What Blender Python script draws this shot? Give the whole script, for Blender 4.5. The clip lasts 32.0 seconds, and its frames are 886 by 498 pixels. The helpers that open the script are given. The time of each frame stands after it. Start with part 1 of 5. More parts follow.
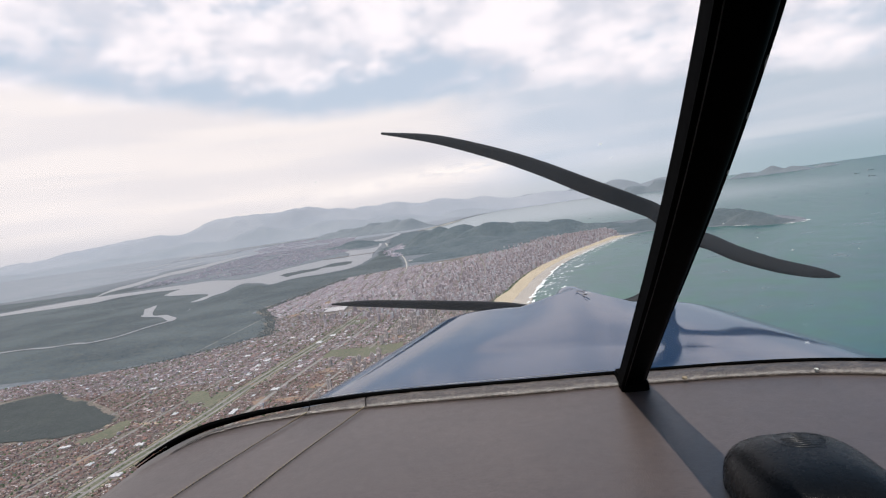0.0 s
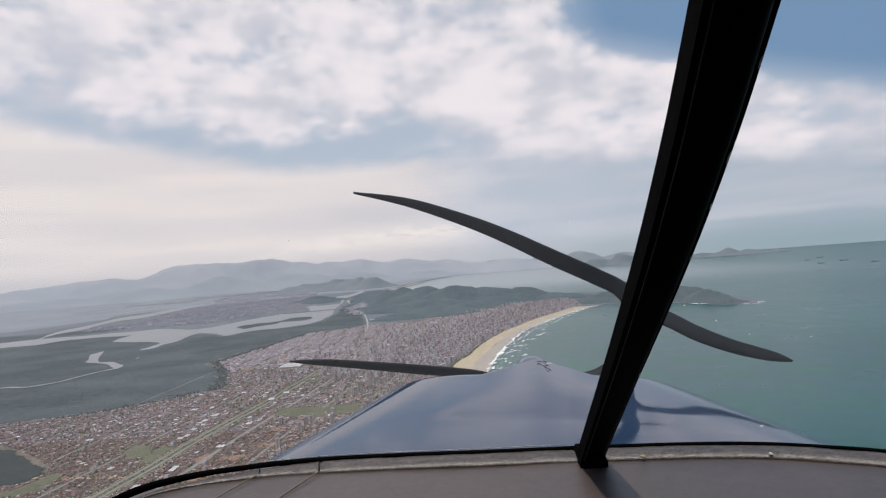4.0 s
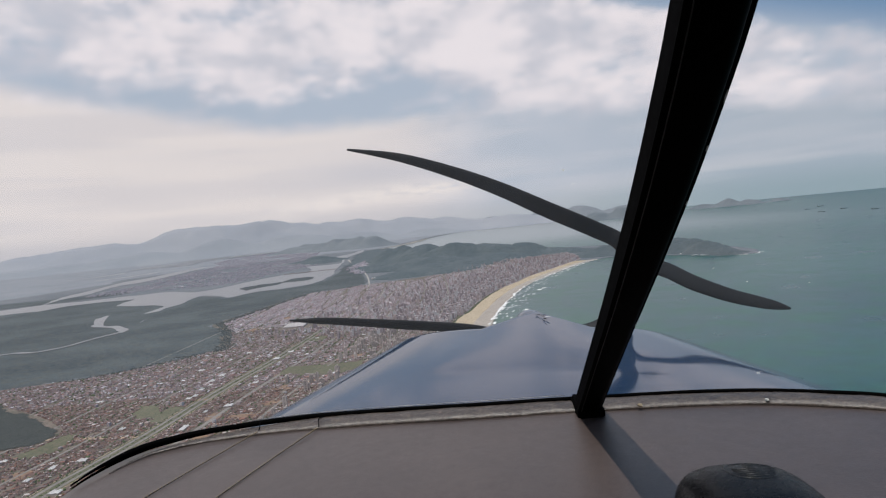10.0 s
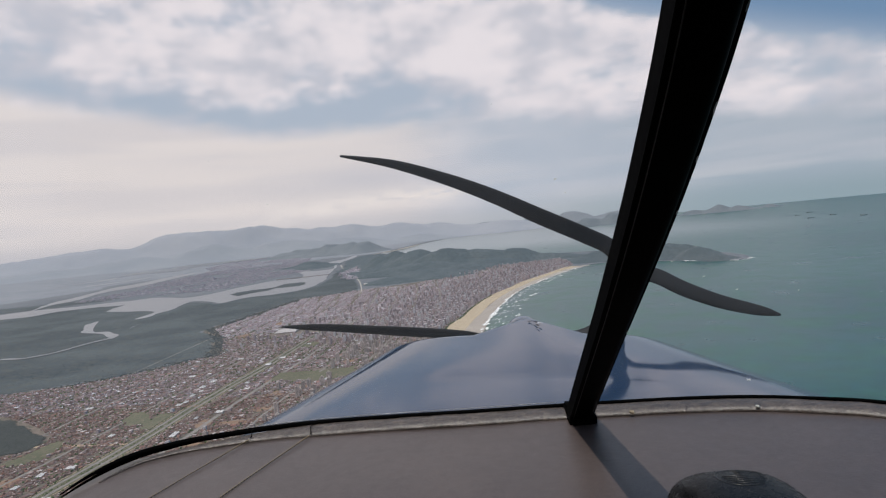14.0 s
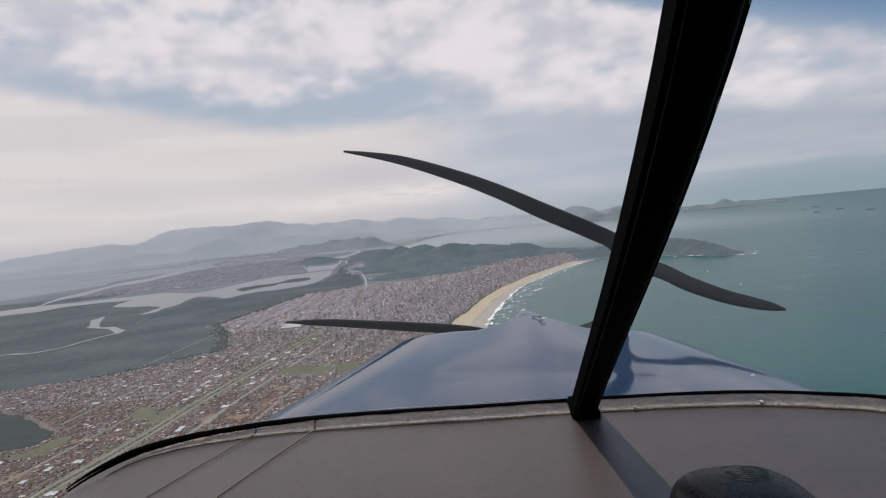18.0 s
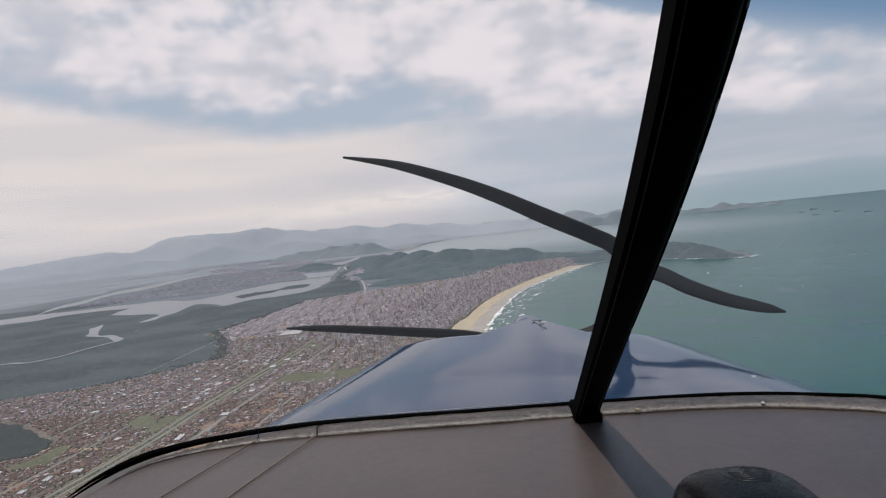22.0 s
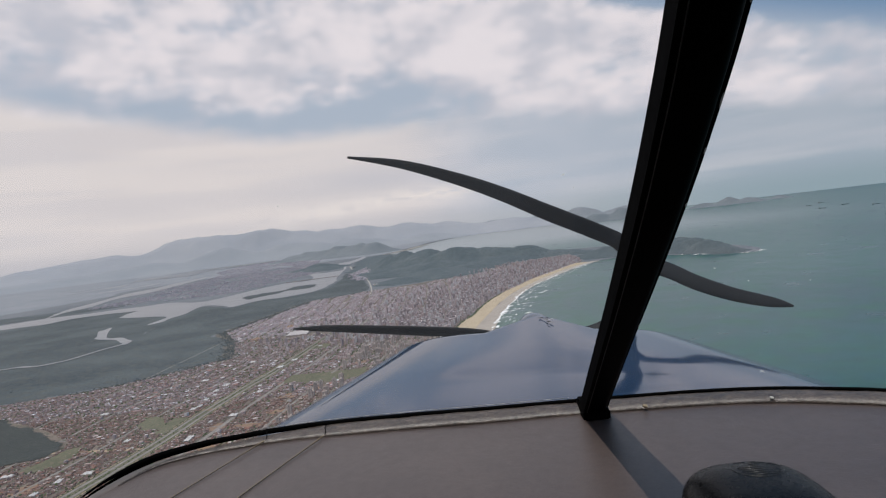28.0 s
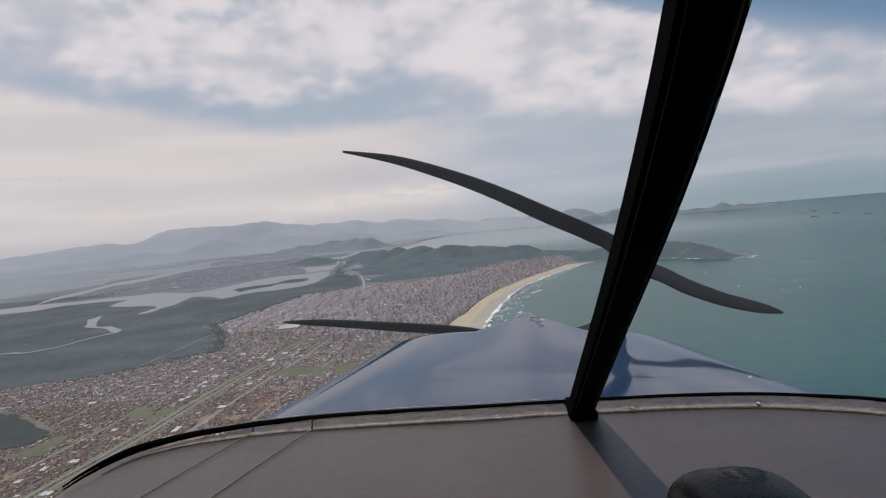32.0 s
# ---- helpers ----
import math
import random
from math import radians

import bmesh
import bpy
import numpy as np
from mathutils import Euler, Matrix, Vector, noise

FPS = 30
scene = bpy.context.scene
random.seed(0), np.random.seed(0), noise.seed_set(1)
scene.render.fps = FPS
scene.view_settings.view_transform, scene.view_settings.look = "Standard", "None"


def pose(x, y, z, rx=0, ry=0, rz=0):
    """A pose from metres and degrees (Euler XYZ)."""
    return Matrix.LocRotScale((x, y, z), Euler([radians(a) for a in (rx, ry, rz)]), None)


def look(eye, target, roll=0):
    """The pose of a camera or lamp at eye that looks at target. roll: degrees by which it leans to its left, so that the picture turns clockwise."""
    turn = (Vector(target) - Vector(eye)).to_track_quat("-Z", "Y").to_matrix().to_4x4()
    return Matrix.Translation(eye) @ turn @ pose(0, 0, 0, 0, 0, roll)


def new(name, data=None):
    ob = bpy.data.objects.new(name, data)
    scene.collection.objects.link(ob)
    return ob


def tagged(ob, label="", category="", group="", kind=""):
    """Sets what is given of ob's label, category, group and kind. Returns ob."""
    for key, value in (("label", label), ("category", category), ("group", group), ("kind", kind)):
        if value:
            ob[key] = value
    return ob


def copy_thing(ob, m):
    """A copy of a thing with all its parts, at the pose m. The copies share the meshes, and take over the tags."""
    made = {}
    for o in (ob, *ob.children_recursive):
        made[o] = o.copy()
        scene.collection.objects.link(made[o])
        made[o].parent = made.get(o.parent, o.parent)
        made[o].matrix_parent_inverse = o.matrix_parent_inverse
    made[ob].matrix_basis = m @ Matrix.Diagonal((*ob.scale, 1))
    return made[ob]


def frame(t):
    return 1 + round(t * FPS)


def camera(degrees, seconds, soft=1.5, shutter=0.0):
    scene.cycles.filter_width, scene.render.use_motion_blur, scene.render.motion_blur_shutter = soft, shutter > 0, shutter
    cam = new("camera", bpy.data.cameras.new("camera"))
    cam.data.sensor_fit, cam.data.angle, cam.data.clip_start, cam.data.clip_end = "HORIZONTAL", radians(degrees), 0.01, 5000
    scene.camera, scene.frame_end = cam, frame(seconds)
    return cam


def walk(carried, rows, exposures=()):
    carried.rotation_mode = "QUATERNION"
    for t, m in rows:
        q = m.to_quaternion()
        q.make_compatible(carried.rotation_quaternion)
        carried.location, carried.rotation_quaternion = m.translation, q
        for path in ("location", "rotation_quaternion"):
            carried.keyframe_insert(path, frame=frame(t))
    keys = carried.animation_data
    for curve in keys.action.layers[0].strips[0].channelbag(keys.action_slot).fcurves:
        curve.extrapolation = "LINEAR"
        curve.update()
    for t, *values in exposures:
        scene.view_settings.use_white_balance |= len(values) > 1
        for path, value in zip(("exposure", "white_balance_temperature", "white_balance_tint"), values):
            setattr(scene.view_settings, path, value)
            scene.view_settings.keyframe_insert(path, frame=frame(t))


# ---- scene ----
from mathutils import geometry

# The aircraft and the eye are at true size. The country below is laid out at one
# eighth, so that the coast, the bay and the far range lie within the lens's reach.
ALT = 80.0          # eye above the sea (640 m at full scale)
CX = 0.162          # the aircraft's centre line, to the right of the eye

cam = camera(71.0, 32.0, soft=1.2)
# seconds, turn to the left, dip, lean, and the small drift of the eye in the seat
ROWS = [
    (0, 6.44, 5.08, -7.96, -0.003, -0.008, -0.002),
    (0.5, 6.00, 4.33, -6.66, -0.005, -0.009, -0.000),
    (1, 5.25, 4.19, -5.88, -0.006, -0.002, -0.003),
    (1.5, 4.31, 0.73, -5.85, -0.008, -0.014, -0.001),
    (2, 3.86, -0.82, -6.10, -0.011, -0.022, 0.005),
    (2.5, 3.36, -1.31, -6.05, -0.010, -0.021, 0.006),
    (3, 2.75, -1.16, -5.51, -0.010, -0.020, 0.005),
    (3.5, 2.53, -0.73, -4.95, -0.008, -0.017, 0.005),
    (4, 2.58, -0.22, -4.30, -0.008, -0.014, 0.004),
    (4.5, 3.24, 2.55, -3.92, -0.003, -0.006, -0.000),
    (6.5, 3.59, 3.72, -5.68, -0.002, -0.004, -0.006),
    (7, 3.30, 3.72, -5.55, -0.002, -0.003, -0.002),
    (7.5, 3.04, 3.52, -5.41, -0.001, -0.002, -0.002),
    (8, 2.92, 3.52, -5.50, -0.000, -0.001, -0.003),
    (8.5, 2.89, 3.77, -5.73, -0.000, -0.001, -0.003),
    (9, 2.90, 3.63, -5.77, -0.000, -0.000, -0.002),
    (9.5, 2.88, 3.53, -5.56, 0.000, 0.000, -0.002),
    (10, 2.90, 3.70, -5.62, 0.000, 0.001, -0.002),
    (10.5, 2.86, 3.64, -5.77, -0.000, -0.000, -0.003),
    (11, 2.82, 3.45, -6.05, -0.001, -0.001, -0.003),
    (11.5, 2.90, 3.51, -6.32, -0.001, -0.001, -0.002),
    (12, 2.71, 3.52, -6.24, -0.000, -0.000, -0.001),
    (12.5, 2.54, 3.32, -5.97, -0.000, -0.001, -0.000),
    (13, 2.34, 3.29, -5.80, -0.001, -0.002, 0.001),
    (13.5, 2.21, 3.28, -5.69, -0.000, -0.002, 0.001),
    (15.5, 2.25, 3.20, -5.03, -0.000, -0.000, 0.000),
    (16, 2.30, 3.44, -5.20, -0.000, -0.000, -0.000),
    (16.5, 2.45, 3.86, -5.29, 0.001, 0.001, -0.001),
    (17, 2.53, 4.07, -5.68, 0.002, 0.002, -0.001),
    (17.5, 2.54, 3.68, -5.48, 0.002, 0.000, -0.000),
    (18, 2.61, 3.67, -5.64, 0.002, -0.001, 0.001),
    (18.5, 2.72, 3.48, -5.45, 0.001, -0.001, 0.001),
    (19, 2.63, 3.63, -5.47, 0.001, -0.002, 0.001),
    (19.5, 2.41, 3.44, -5.10, 0.001, -0.002, 0.001),
    (20, 2.42, 3.49, -5.55, 0.001, -0.001, 0.000),
    (20.5, 2.52, 3.37, -5.79, 0.000, -0.001, -0.000),
    (21, 2.60, 3.39, -6.26, 0.000, -0.002, -0.001),
    (21.5, 2.53, 3.23, -6.15, -0.001, -0.003, -0.000),
    (22, 2.46, 3.18, -6.09, -0.001, -0.005, 0.000),
    (22.5, 2.31, 3.33, -5.72, -0.000, -0.005, 0.001),
    (23, 2.22, 3.21, -5.42, 0.000, -0.005, 0.002),
    (23.5, 2.19, 3.29, -5.47, 0.000, -0.005, 0.002),
    (24, 2.20, 3.19, -4.97, 0.000, -0.004, 0.001),
    (24.5, 2.19, 3.29, -4.84, 0.000, -0.004, 0.001),
    (26.5, 2.42, 3.10, -4.70, -0.001, -0.003, -0.000),
    (27, 2.50, 3.27, -5.47, -0.001, -0.003, -0.000),
    (27.5, 2.75, 3.36, -6.44, -0.001, -0.004, -0.000),
    (28, 2.98, 3.25, -6.89, -0.001, -0.005, -0.000),
    (28.5, 2.85, 3.27, -6.65, -0.001, -0.004, 0.001),
    (29, 2.47, 3.33, -6.20, -0.001, -0.004, 0.002),
    (29.5, 2.16, 3.37, -6.01, 0.001, -0.003, 0.002),
    (30, 1.97, 3.56, -5.61, 0.002, -0.002, 0.002),
    (30.5, 1.99, 3.45, -5.36, 0.001, -0.003, 0.002),
    (31, 2.17, 3.27, -4.95, 0.001, -0.004, 0.002),
    (31.5, 2.29, 3.56, -4.91, 0.001, -0.003, 0.001),
    (32, 2.42, 3.54, -5.25, 0.001, -0.002, -0.001),
]


# aircraft and eye turned nose-up and to starboard, to fit the camera's view
ATTITUDE = Matrix.Translation((0, 0, ALT)) @ pose(0, 0, 0, 1.45, 0, -0.5) @ Matrix.Translation((0, 0, -ALT))


def eye_pose(yaw, dip, lean, x, y, z):
    a, b = radians(yaw), radians(dip)
    eye = Vector((x, y, ALT + z))
    return ATTITUDE @ look(eye, eye + Vector((-math.sin(a) * math.cos(b), math.cos(a) * math.cos(b), -math.sin(b))), lean)


walk(cam, [(r[0], eye_pose(*r[1:])) for r in ROWS],
     exposures=[(0.0, 0.40), (1.0, 0.34), (2.0, 0.23), (4.0, 0.11), (7.0, 0.03), (13.0, 0.0), (16.0, -0.04), (20.0, 0.0), (24.0, 0.0), (28.0, -0.05), (32.0, -0.11)])

# ---- light ----
SUN_UP, SUN_AZ = radians(77), radians(206)     # nearly overhead, a little behind and to port
sun = new("sun", bpy.data.lights.new("sun", "SUN"))
sun.data.energy, sun.data.angle, sun.data.color = 3.1, radians(0.6), (1.0, 0.945, 0.88)
sun_dir = Vector((math.sin(SUN_AZ) * math.cos(SUN_UP), math.cos(SUN_AZ) * math.cos(SUN_UP), math.sin(SUN_UP)))
sun.matrix_world = look((0, 0, 300), Vector((0, 0, 300)) - sun_dir)

world = bpy.data.worlds.new("sky")
scene.world = world
world.use_nodes = True
wn, wl = world.node_tree.nodes, world.node_tree.links
wn.clear()


def wmath(op, a, b=None, c=None, clamp=False):
    n = wn.new("ShaderNodeMath")
    n.operation, n.use_clamp = op, clamp
    for i, v in enumerate((a, b, c)):
        if v is None:
            continue
        if isinstance(v, (int, float)):
            n.inputs[i].default_value = v
        else:
            wl.new(v, n.inputs[i])
    return n.outputs[0]


def wmix(fac, a, b):
    n = wn.new("ShaderNodeMix")
    n.data_type = "RGBA"
    for sock, v in ((n.inputs[0], fac), (n.inputs[6], a), (n.inputs[7], b)):
        if isinstance(v, (int, float, tuple)):
            sock.default_value = v
        else:
            wl.new(v, sock)
    return n.outputs[2]


def wramp(fac, lo, hi):
    n = wn.new("ShaderNodeMapRange")
    n.interpolation_type = "SMOOTHSTEP"
    wl.new(fac, n.inputs[0])
    n.inputs[1].default_value, n.inputs[2].default_value = lo, hi
    return n.outputs[0]


sky = wn.new("ShaderNodeTexSky")
sky.sky_type, sky.sun_disc = "NISHITA", False
sky.sun_elevation, sky.sun_rotation = SUN_UP, SUN_AZ
sky.air_density, sky.dust_density = 1.0, 2.5
coord = wn.new("ShaderNodeTexCoord")
sep = wn.new("ShaderNodeSeparateXYZ")
wl.new(coord.outputs["Generated"], sep.inputs[0])
dx, dy, dz = sep.outputs
elev = wmath("MULTIPLY", wmath("ARCSINE", dz), 57.3)
bear = wmath("MULTIPLY", wmath("ARCTAN2", dx, dy), 57.3)
plane = wn.new("ShaderNodeCombineXYZ")
wl.new(bear, plane.inputs[0])
wl.new(elev, plane.inputs[1])


def cloud_noise(across, high, offset, detail, rough):
    """Cloud forms of that many degrees across and high."""
    m = wn.new("ShaderNodeMapping")
    m.inputs["Location"].default_value = offset
    m.inputs["Scale"].default_value = (1 / across, 1 / high, 1.0)
    wl.new(plane.outputs[0], m.inputs[0])
    n = wn.new("ShaderNodeTexNoise")
    n.inputs["Scale"].default_value = 1.0
    n.inputs["Detail"].default_value, n.inputs["Roughness"].default_value = detail, rough
    wl.new(m.outputs[0], n.inputs["Vector"])
    return n.outputs["Fac"]


def band(v, centre, width):
    d = wmath("DIVIDE", wmath("SUBTRACT", v, centre), width)
    return wmath("EXPONENT", wmath("MULTIPLY", wmath("MULTIPLY", d, d), -1.0))


# a long blue gap between the upper cloud and the pale bank over the land
gap_line = wmath("ADD", wmath("MULTIPLY", wmath("MAXIMUM", wmath("SUBTRACT", -17.8, bear), 0.0), 0.19), 10.9)
above = wmath("SUBTRACT", elev, gap_line)
big, mid, small = cloud_noise(13.0, 6.0, (3.1, 1.7, 0.0), 2.0, 0.5), cloud_noise(5.2, 2.7, (0.4, 5.2, 0.0), 5.0, 0.55), cloud_noise(2.3, 1.5, (5.4, 0.2, 0.0), 5.0, 0.55)
forms = wmath("ADD", wmath("MULTIPLY", big, 0.40), wmath("ADD", wmath("MULTIPLY", mid, 0.40), wmath("MULTIPLY", small, 0.20)))
gap = wmath("MULTIPLY", band(wmath("ADD", above, wmath("MULTIPLY", wmath("SUBTRACT", big, 0.5), 3.0)), 0.0, 2.0), wramp(bear, 7.0, -3.0))
gap = wmath("MULTIPLY", gap, wmath("ADD", wmath("MULTIPLY", wramp(bear, -32.0, -21.0), 0.45), 0.55))
corner = wmath("MULTIPLY", wramp(wmath("ADD", elev, wmath("MULTIPLY", bear, 0.35)), 21.2, 25.2), wramp(bear, 7.0, 15.0))
cover = wmath("ADD", forms, 0.085)
for hole, depth in ((gap, -0.155), (corner, -0.31), (wramp(elev, 26.0, 46.0), -0.17)):
    cover = wmath("ADD", cover, wmath("MULTIPLY", hole, depth))
mask = wmath("MULTIPLY", wramp(cover, 0.40, 0.60), 0.97)
shade = wramp(wmath("ADD", wmath("MULTIPLY", cloud_noise(6.0, 3.4, (7.0, 2.0, 0.0), 5.0, 0.55), 0.6), wmath("MULTIPLY", cover, 0.4)), 0.42, 0.62)
cloud = wmix(shade, (0.565, 0.575, 0.635, 1), (0.84, 0.79, 0.81, 1))
tint = wn.new("ShaderNodeVectorMath")
tint.operation = "SCALE"
tint.inputs["Scale"].default_value = 0.06
wl.new(sky.outputs[0], tint.inputs[0])
blue = wmix(wramp(elev, 9.0, 26.0), (0.50, 0.575, 0.675, 1), (0.43, 0.52, 0.645, 1))
blue = wmix(wramp(elev, 26.0, 48.0), blue, (0.165, 0.295, 0.475, 1))
blue = wmix(corner, blue, (0.165, 0.295, 0.475, 1))
blue = wmix(0.2, blue, tint.outputs[0])
body = wmix(mask, blue, cloud)
# pale bank low over the land, drawn out in long streaks
streak = cloud_noise(22.0, 1.9, (1.0, 3.0, 0.0), 4.0, 0.5)
bank_tone = wmix(wramp(streak, 0.36, 0.62), (0.685, 0.65, 0.655, 1), (0.760, 0.71, 0.692, 1))
slate = wmath("MULTIPLY", band(wmath("ADD", elev, wmath("MULTIPLY", bear, 0.03)), 5.0, 1.3), wramp(bear, -22.0, -7.0))
bank_tone = wmix(wmath("MULTIPLY", slate, 0.85), bank_tone, (0.575, 0.57, 0.61, 1))
edge_low = wmath("ADD", above, wmath("MULTIPLY", wmath("SUBTRACT", mid, 0.5), 2.6))
bank = wmath("MULTIPLY", wramp(edge_low, -0.3, -2.3), wramp(bear, 7.0, -7.0))
body = wmix(wmath("MULTIPLY", bank, 0.97), body, bank_tone)
# thin grey-blue air under the cloud over the sea
base_line = wmath("SUBTRACT", wmath("ADD", 10.4, wmath("MULTIPLY", bear, -0.11)), elev)
open_right = wmath("MULTIPLY", wramp(wmath("ADD", base_line, wmath("MULTIPLY", wmath("SUBTRACT", mid, 0.5), 4.5)), -0.8, 1.4), wramp(bear, -6.0, 5.0))
air_tone = wmix(wramp(streak, 0.40, 0.66), (0.455, 0.510, 0.588, 1), (0.545, 0.575, 0.630, 1))
air_tone = wmix(wmath("MULTIPLY", wramp(bear, 6.0, 26.0), 0.8), air_tone, wmix(wramp(streak, 0.40, 0.66), (0.345, 0.420, 0.498, 1), (0.42, 0.475, 0.54, 1)))
veil_low = wmath("MULTIPLY", band(elev, 2.5, 0.7), wramp(cloud_noise(16.0, 1.0, (2.2, 0.7, 0.0), 4.0, 0.5), 0.40, 0.62))
air_tone = wmix(wmath("MULTIPLY", veil_low, 0.45), air_tone, (0.60, 0.615, 0.64, 1))
body = wmix(wmath("MULTIPLY", open_right, 0.93), body, air_tone)
hazy = wramp(elev, 3.0, 0.0)
haze_tone = wmix(wramp(bear, -14.0, 30.0), (0.52, 0.515, 0.55, 1), (0.275, 0.37, 0.415, 1))
body = wmix(wmath("MULTIPLY", hazy, 0.9), body, haze_tone)
puff_line = wmath("SUBTRACT", elev, wmath("ADD", 3.35, wmath("MULTIPLY", wmath("MAXIMUM", wmath("SUBTRACT", -6.0, bear), 0.0), -0.075)))
puffs = wmath("MULTIPLY", band(puff_line, 0.0, 0.62), wmath("MULTIPLY", wramp(bear, -21.0, -12.0), wramp(bear, 3.0, -2.0)))
puffs = wmath("MULTIPLY", puffs, wramp(cloud_noise(1.9, 0.75, (2.0, 0.3, 0.0), 5.0, 0.6), 0.36, 0.54))
body = wmix(wmath("MULTIPLY", puffs, 0.9), body, (0.84, 0.785, 0.75, 1))
bg = wn.new("ShaderNodeBackground")
bg.inputs[1].default_value = 1.0
wl.new(body, bg.inputs[0])
wout = wn.new("ShaderNodeOutputWorld")
wl.new(bg.outputs[0], wout.inputs[0])


# ---- materials ----
def material(name, c1, c2, scale=1.0, rough=0.8, fine=8.0, c3=None, metal=0.0, bump=0.0, bump_scale=None,
             coat=0.0, spec=0.5, space="Object", per="", spread=0.0, lo=0.35, hi=0.65, grainy=0.2):
    """Two colours mixed by a coarse noise, broken up by a fine one; per: 'island' or 'object' for a change from piece to piece."""
    m = bpy.data.materials.new(name)
    m.use_nodes = True
    nd, ln = m.node_tree.nodes, m.node_tree.links
    p = nd["Principled BSDF"]
    tc = nd.new("ShaderNodeTexCoord")
    src = tc.outputs[space]

    def noisy(s, detail=4.0, r=0.55):
        n = nd.new("ShaderNodeTexNoise")
        n.inputs["Scale"].default_value, n.inputs["Detail"].default_value, n.inputs["Roughness"].default_value = s, detail, r
        ln.new(src, n.inputs["Vector"])
        return n.outputs["Fac"]

    def ranged(v, a, b):
        n = nd.new("ShaderNodeMapRange")
        ln.new(v, n.inputs[0])
        n.inputs[1].default_value, n.inputs[2].default_value = a, b
        return n.outputs[0]

    def mixed(f, a, b, kind="MIX"):
        n = nd.new("ShaderNodeMix")
        n.data_type, n.blend_type = "RGBA", kind
        for sock, v in ((n.inputs[0], f), (n.inputs[6], a), (n.inputs[7], b)):
            if isinstance(v, (int, float)):
                sock.default_value = v
            elif isinstance(v, tuple):
                sock.default_value = (*v, 1)
            else:
                ln.new(v, sock)
        return n.outputs[2]

    col = mixed(ranged(noisy(scale), lo, hi), c1, c2)
    if c3:
        col = mixed(ranged(noisy(scale * fine), 0.45, 0.72), col, c3)
    grain = mixed(ranged(noisy(scale * fine * 3.1, 6.0), 0.3, 0.7), (1 - 1.1 * grainy,) * 3, (1 + 0.9 * grainy,) * 3)
    col = mixed(1.0, col, grain, "MULTIPLY")
    if per:
        r = nd.new("ShaderNodeNewGeometry").outputs["Random Per Island"] if per == "island" else nd.new("ShaderNodeObjectInfo").outputs["Random"]
        v = nd.new("ShaderNodeMapRange")
        ln.new(r, v.inputs[0])
        v.inputs[3].default_value, v.inputs[4].default_value = 1 - spread, 1 + spread
        cmb = nd.new("ShaderNodeCombineColor")
        for i in range(3):
            ln.new(v.outputs[0], cmb.inputs[i])
        col = mixed(1.0, col, cmb.outputs[0], "MULTIPLY")
    ln.new(col, p.inputs["Base Color"])
    p.inputs["Metallic"].default_value = metal
    p.inputs["Coat Weight"].default_value = coat
    p.inputs["Coat Roughness"].default_value = 0.03
    p.inputs["Specular IOR Level"].default_value = spec
    rr = nd.new("ShaderNodeMapRange")
    ln.new(noisy(scale * fine), rr.inputs[0])
    rr.inputs[3].default_value, rr.inputs[4].default_value = max(0.02, rough - 0.08), min(1.0, rough + 0.08)
    ln.new(rr.outputs[0], p.inputs["Roughness"])
    if bump:
        b = nd.new("ShaderNodeBump")
        b.inputs["Strength"].default_value = min(1.0, bump)
        b.inputs["Distance"].default_value = 0.45 / (bump_scale or scale * fine)
        ln.new(noisy(bump_scale or scale * fine, 6.0, 0.6), b.inputs["Height"])
        ln.new(b.outputs[0], p.inputs["Normal"])
    return m


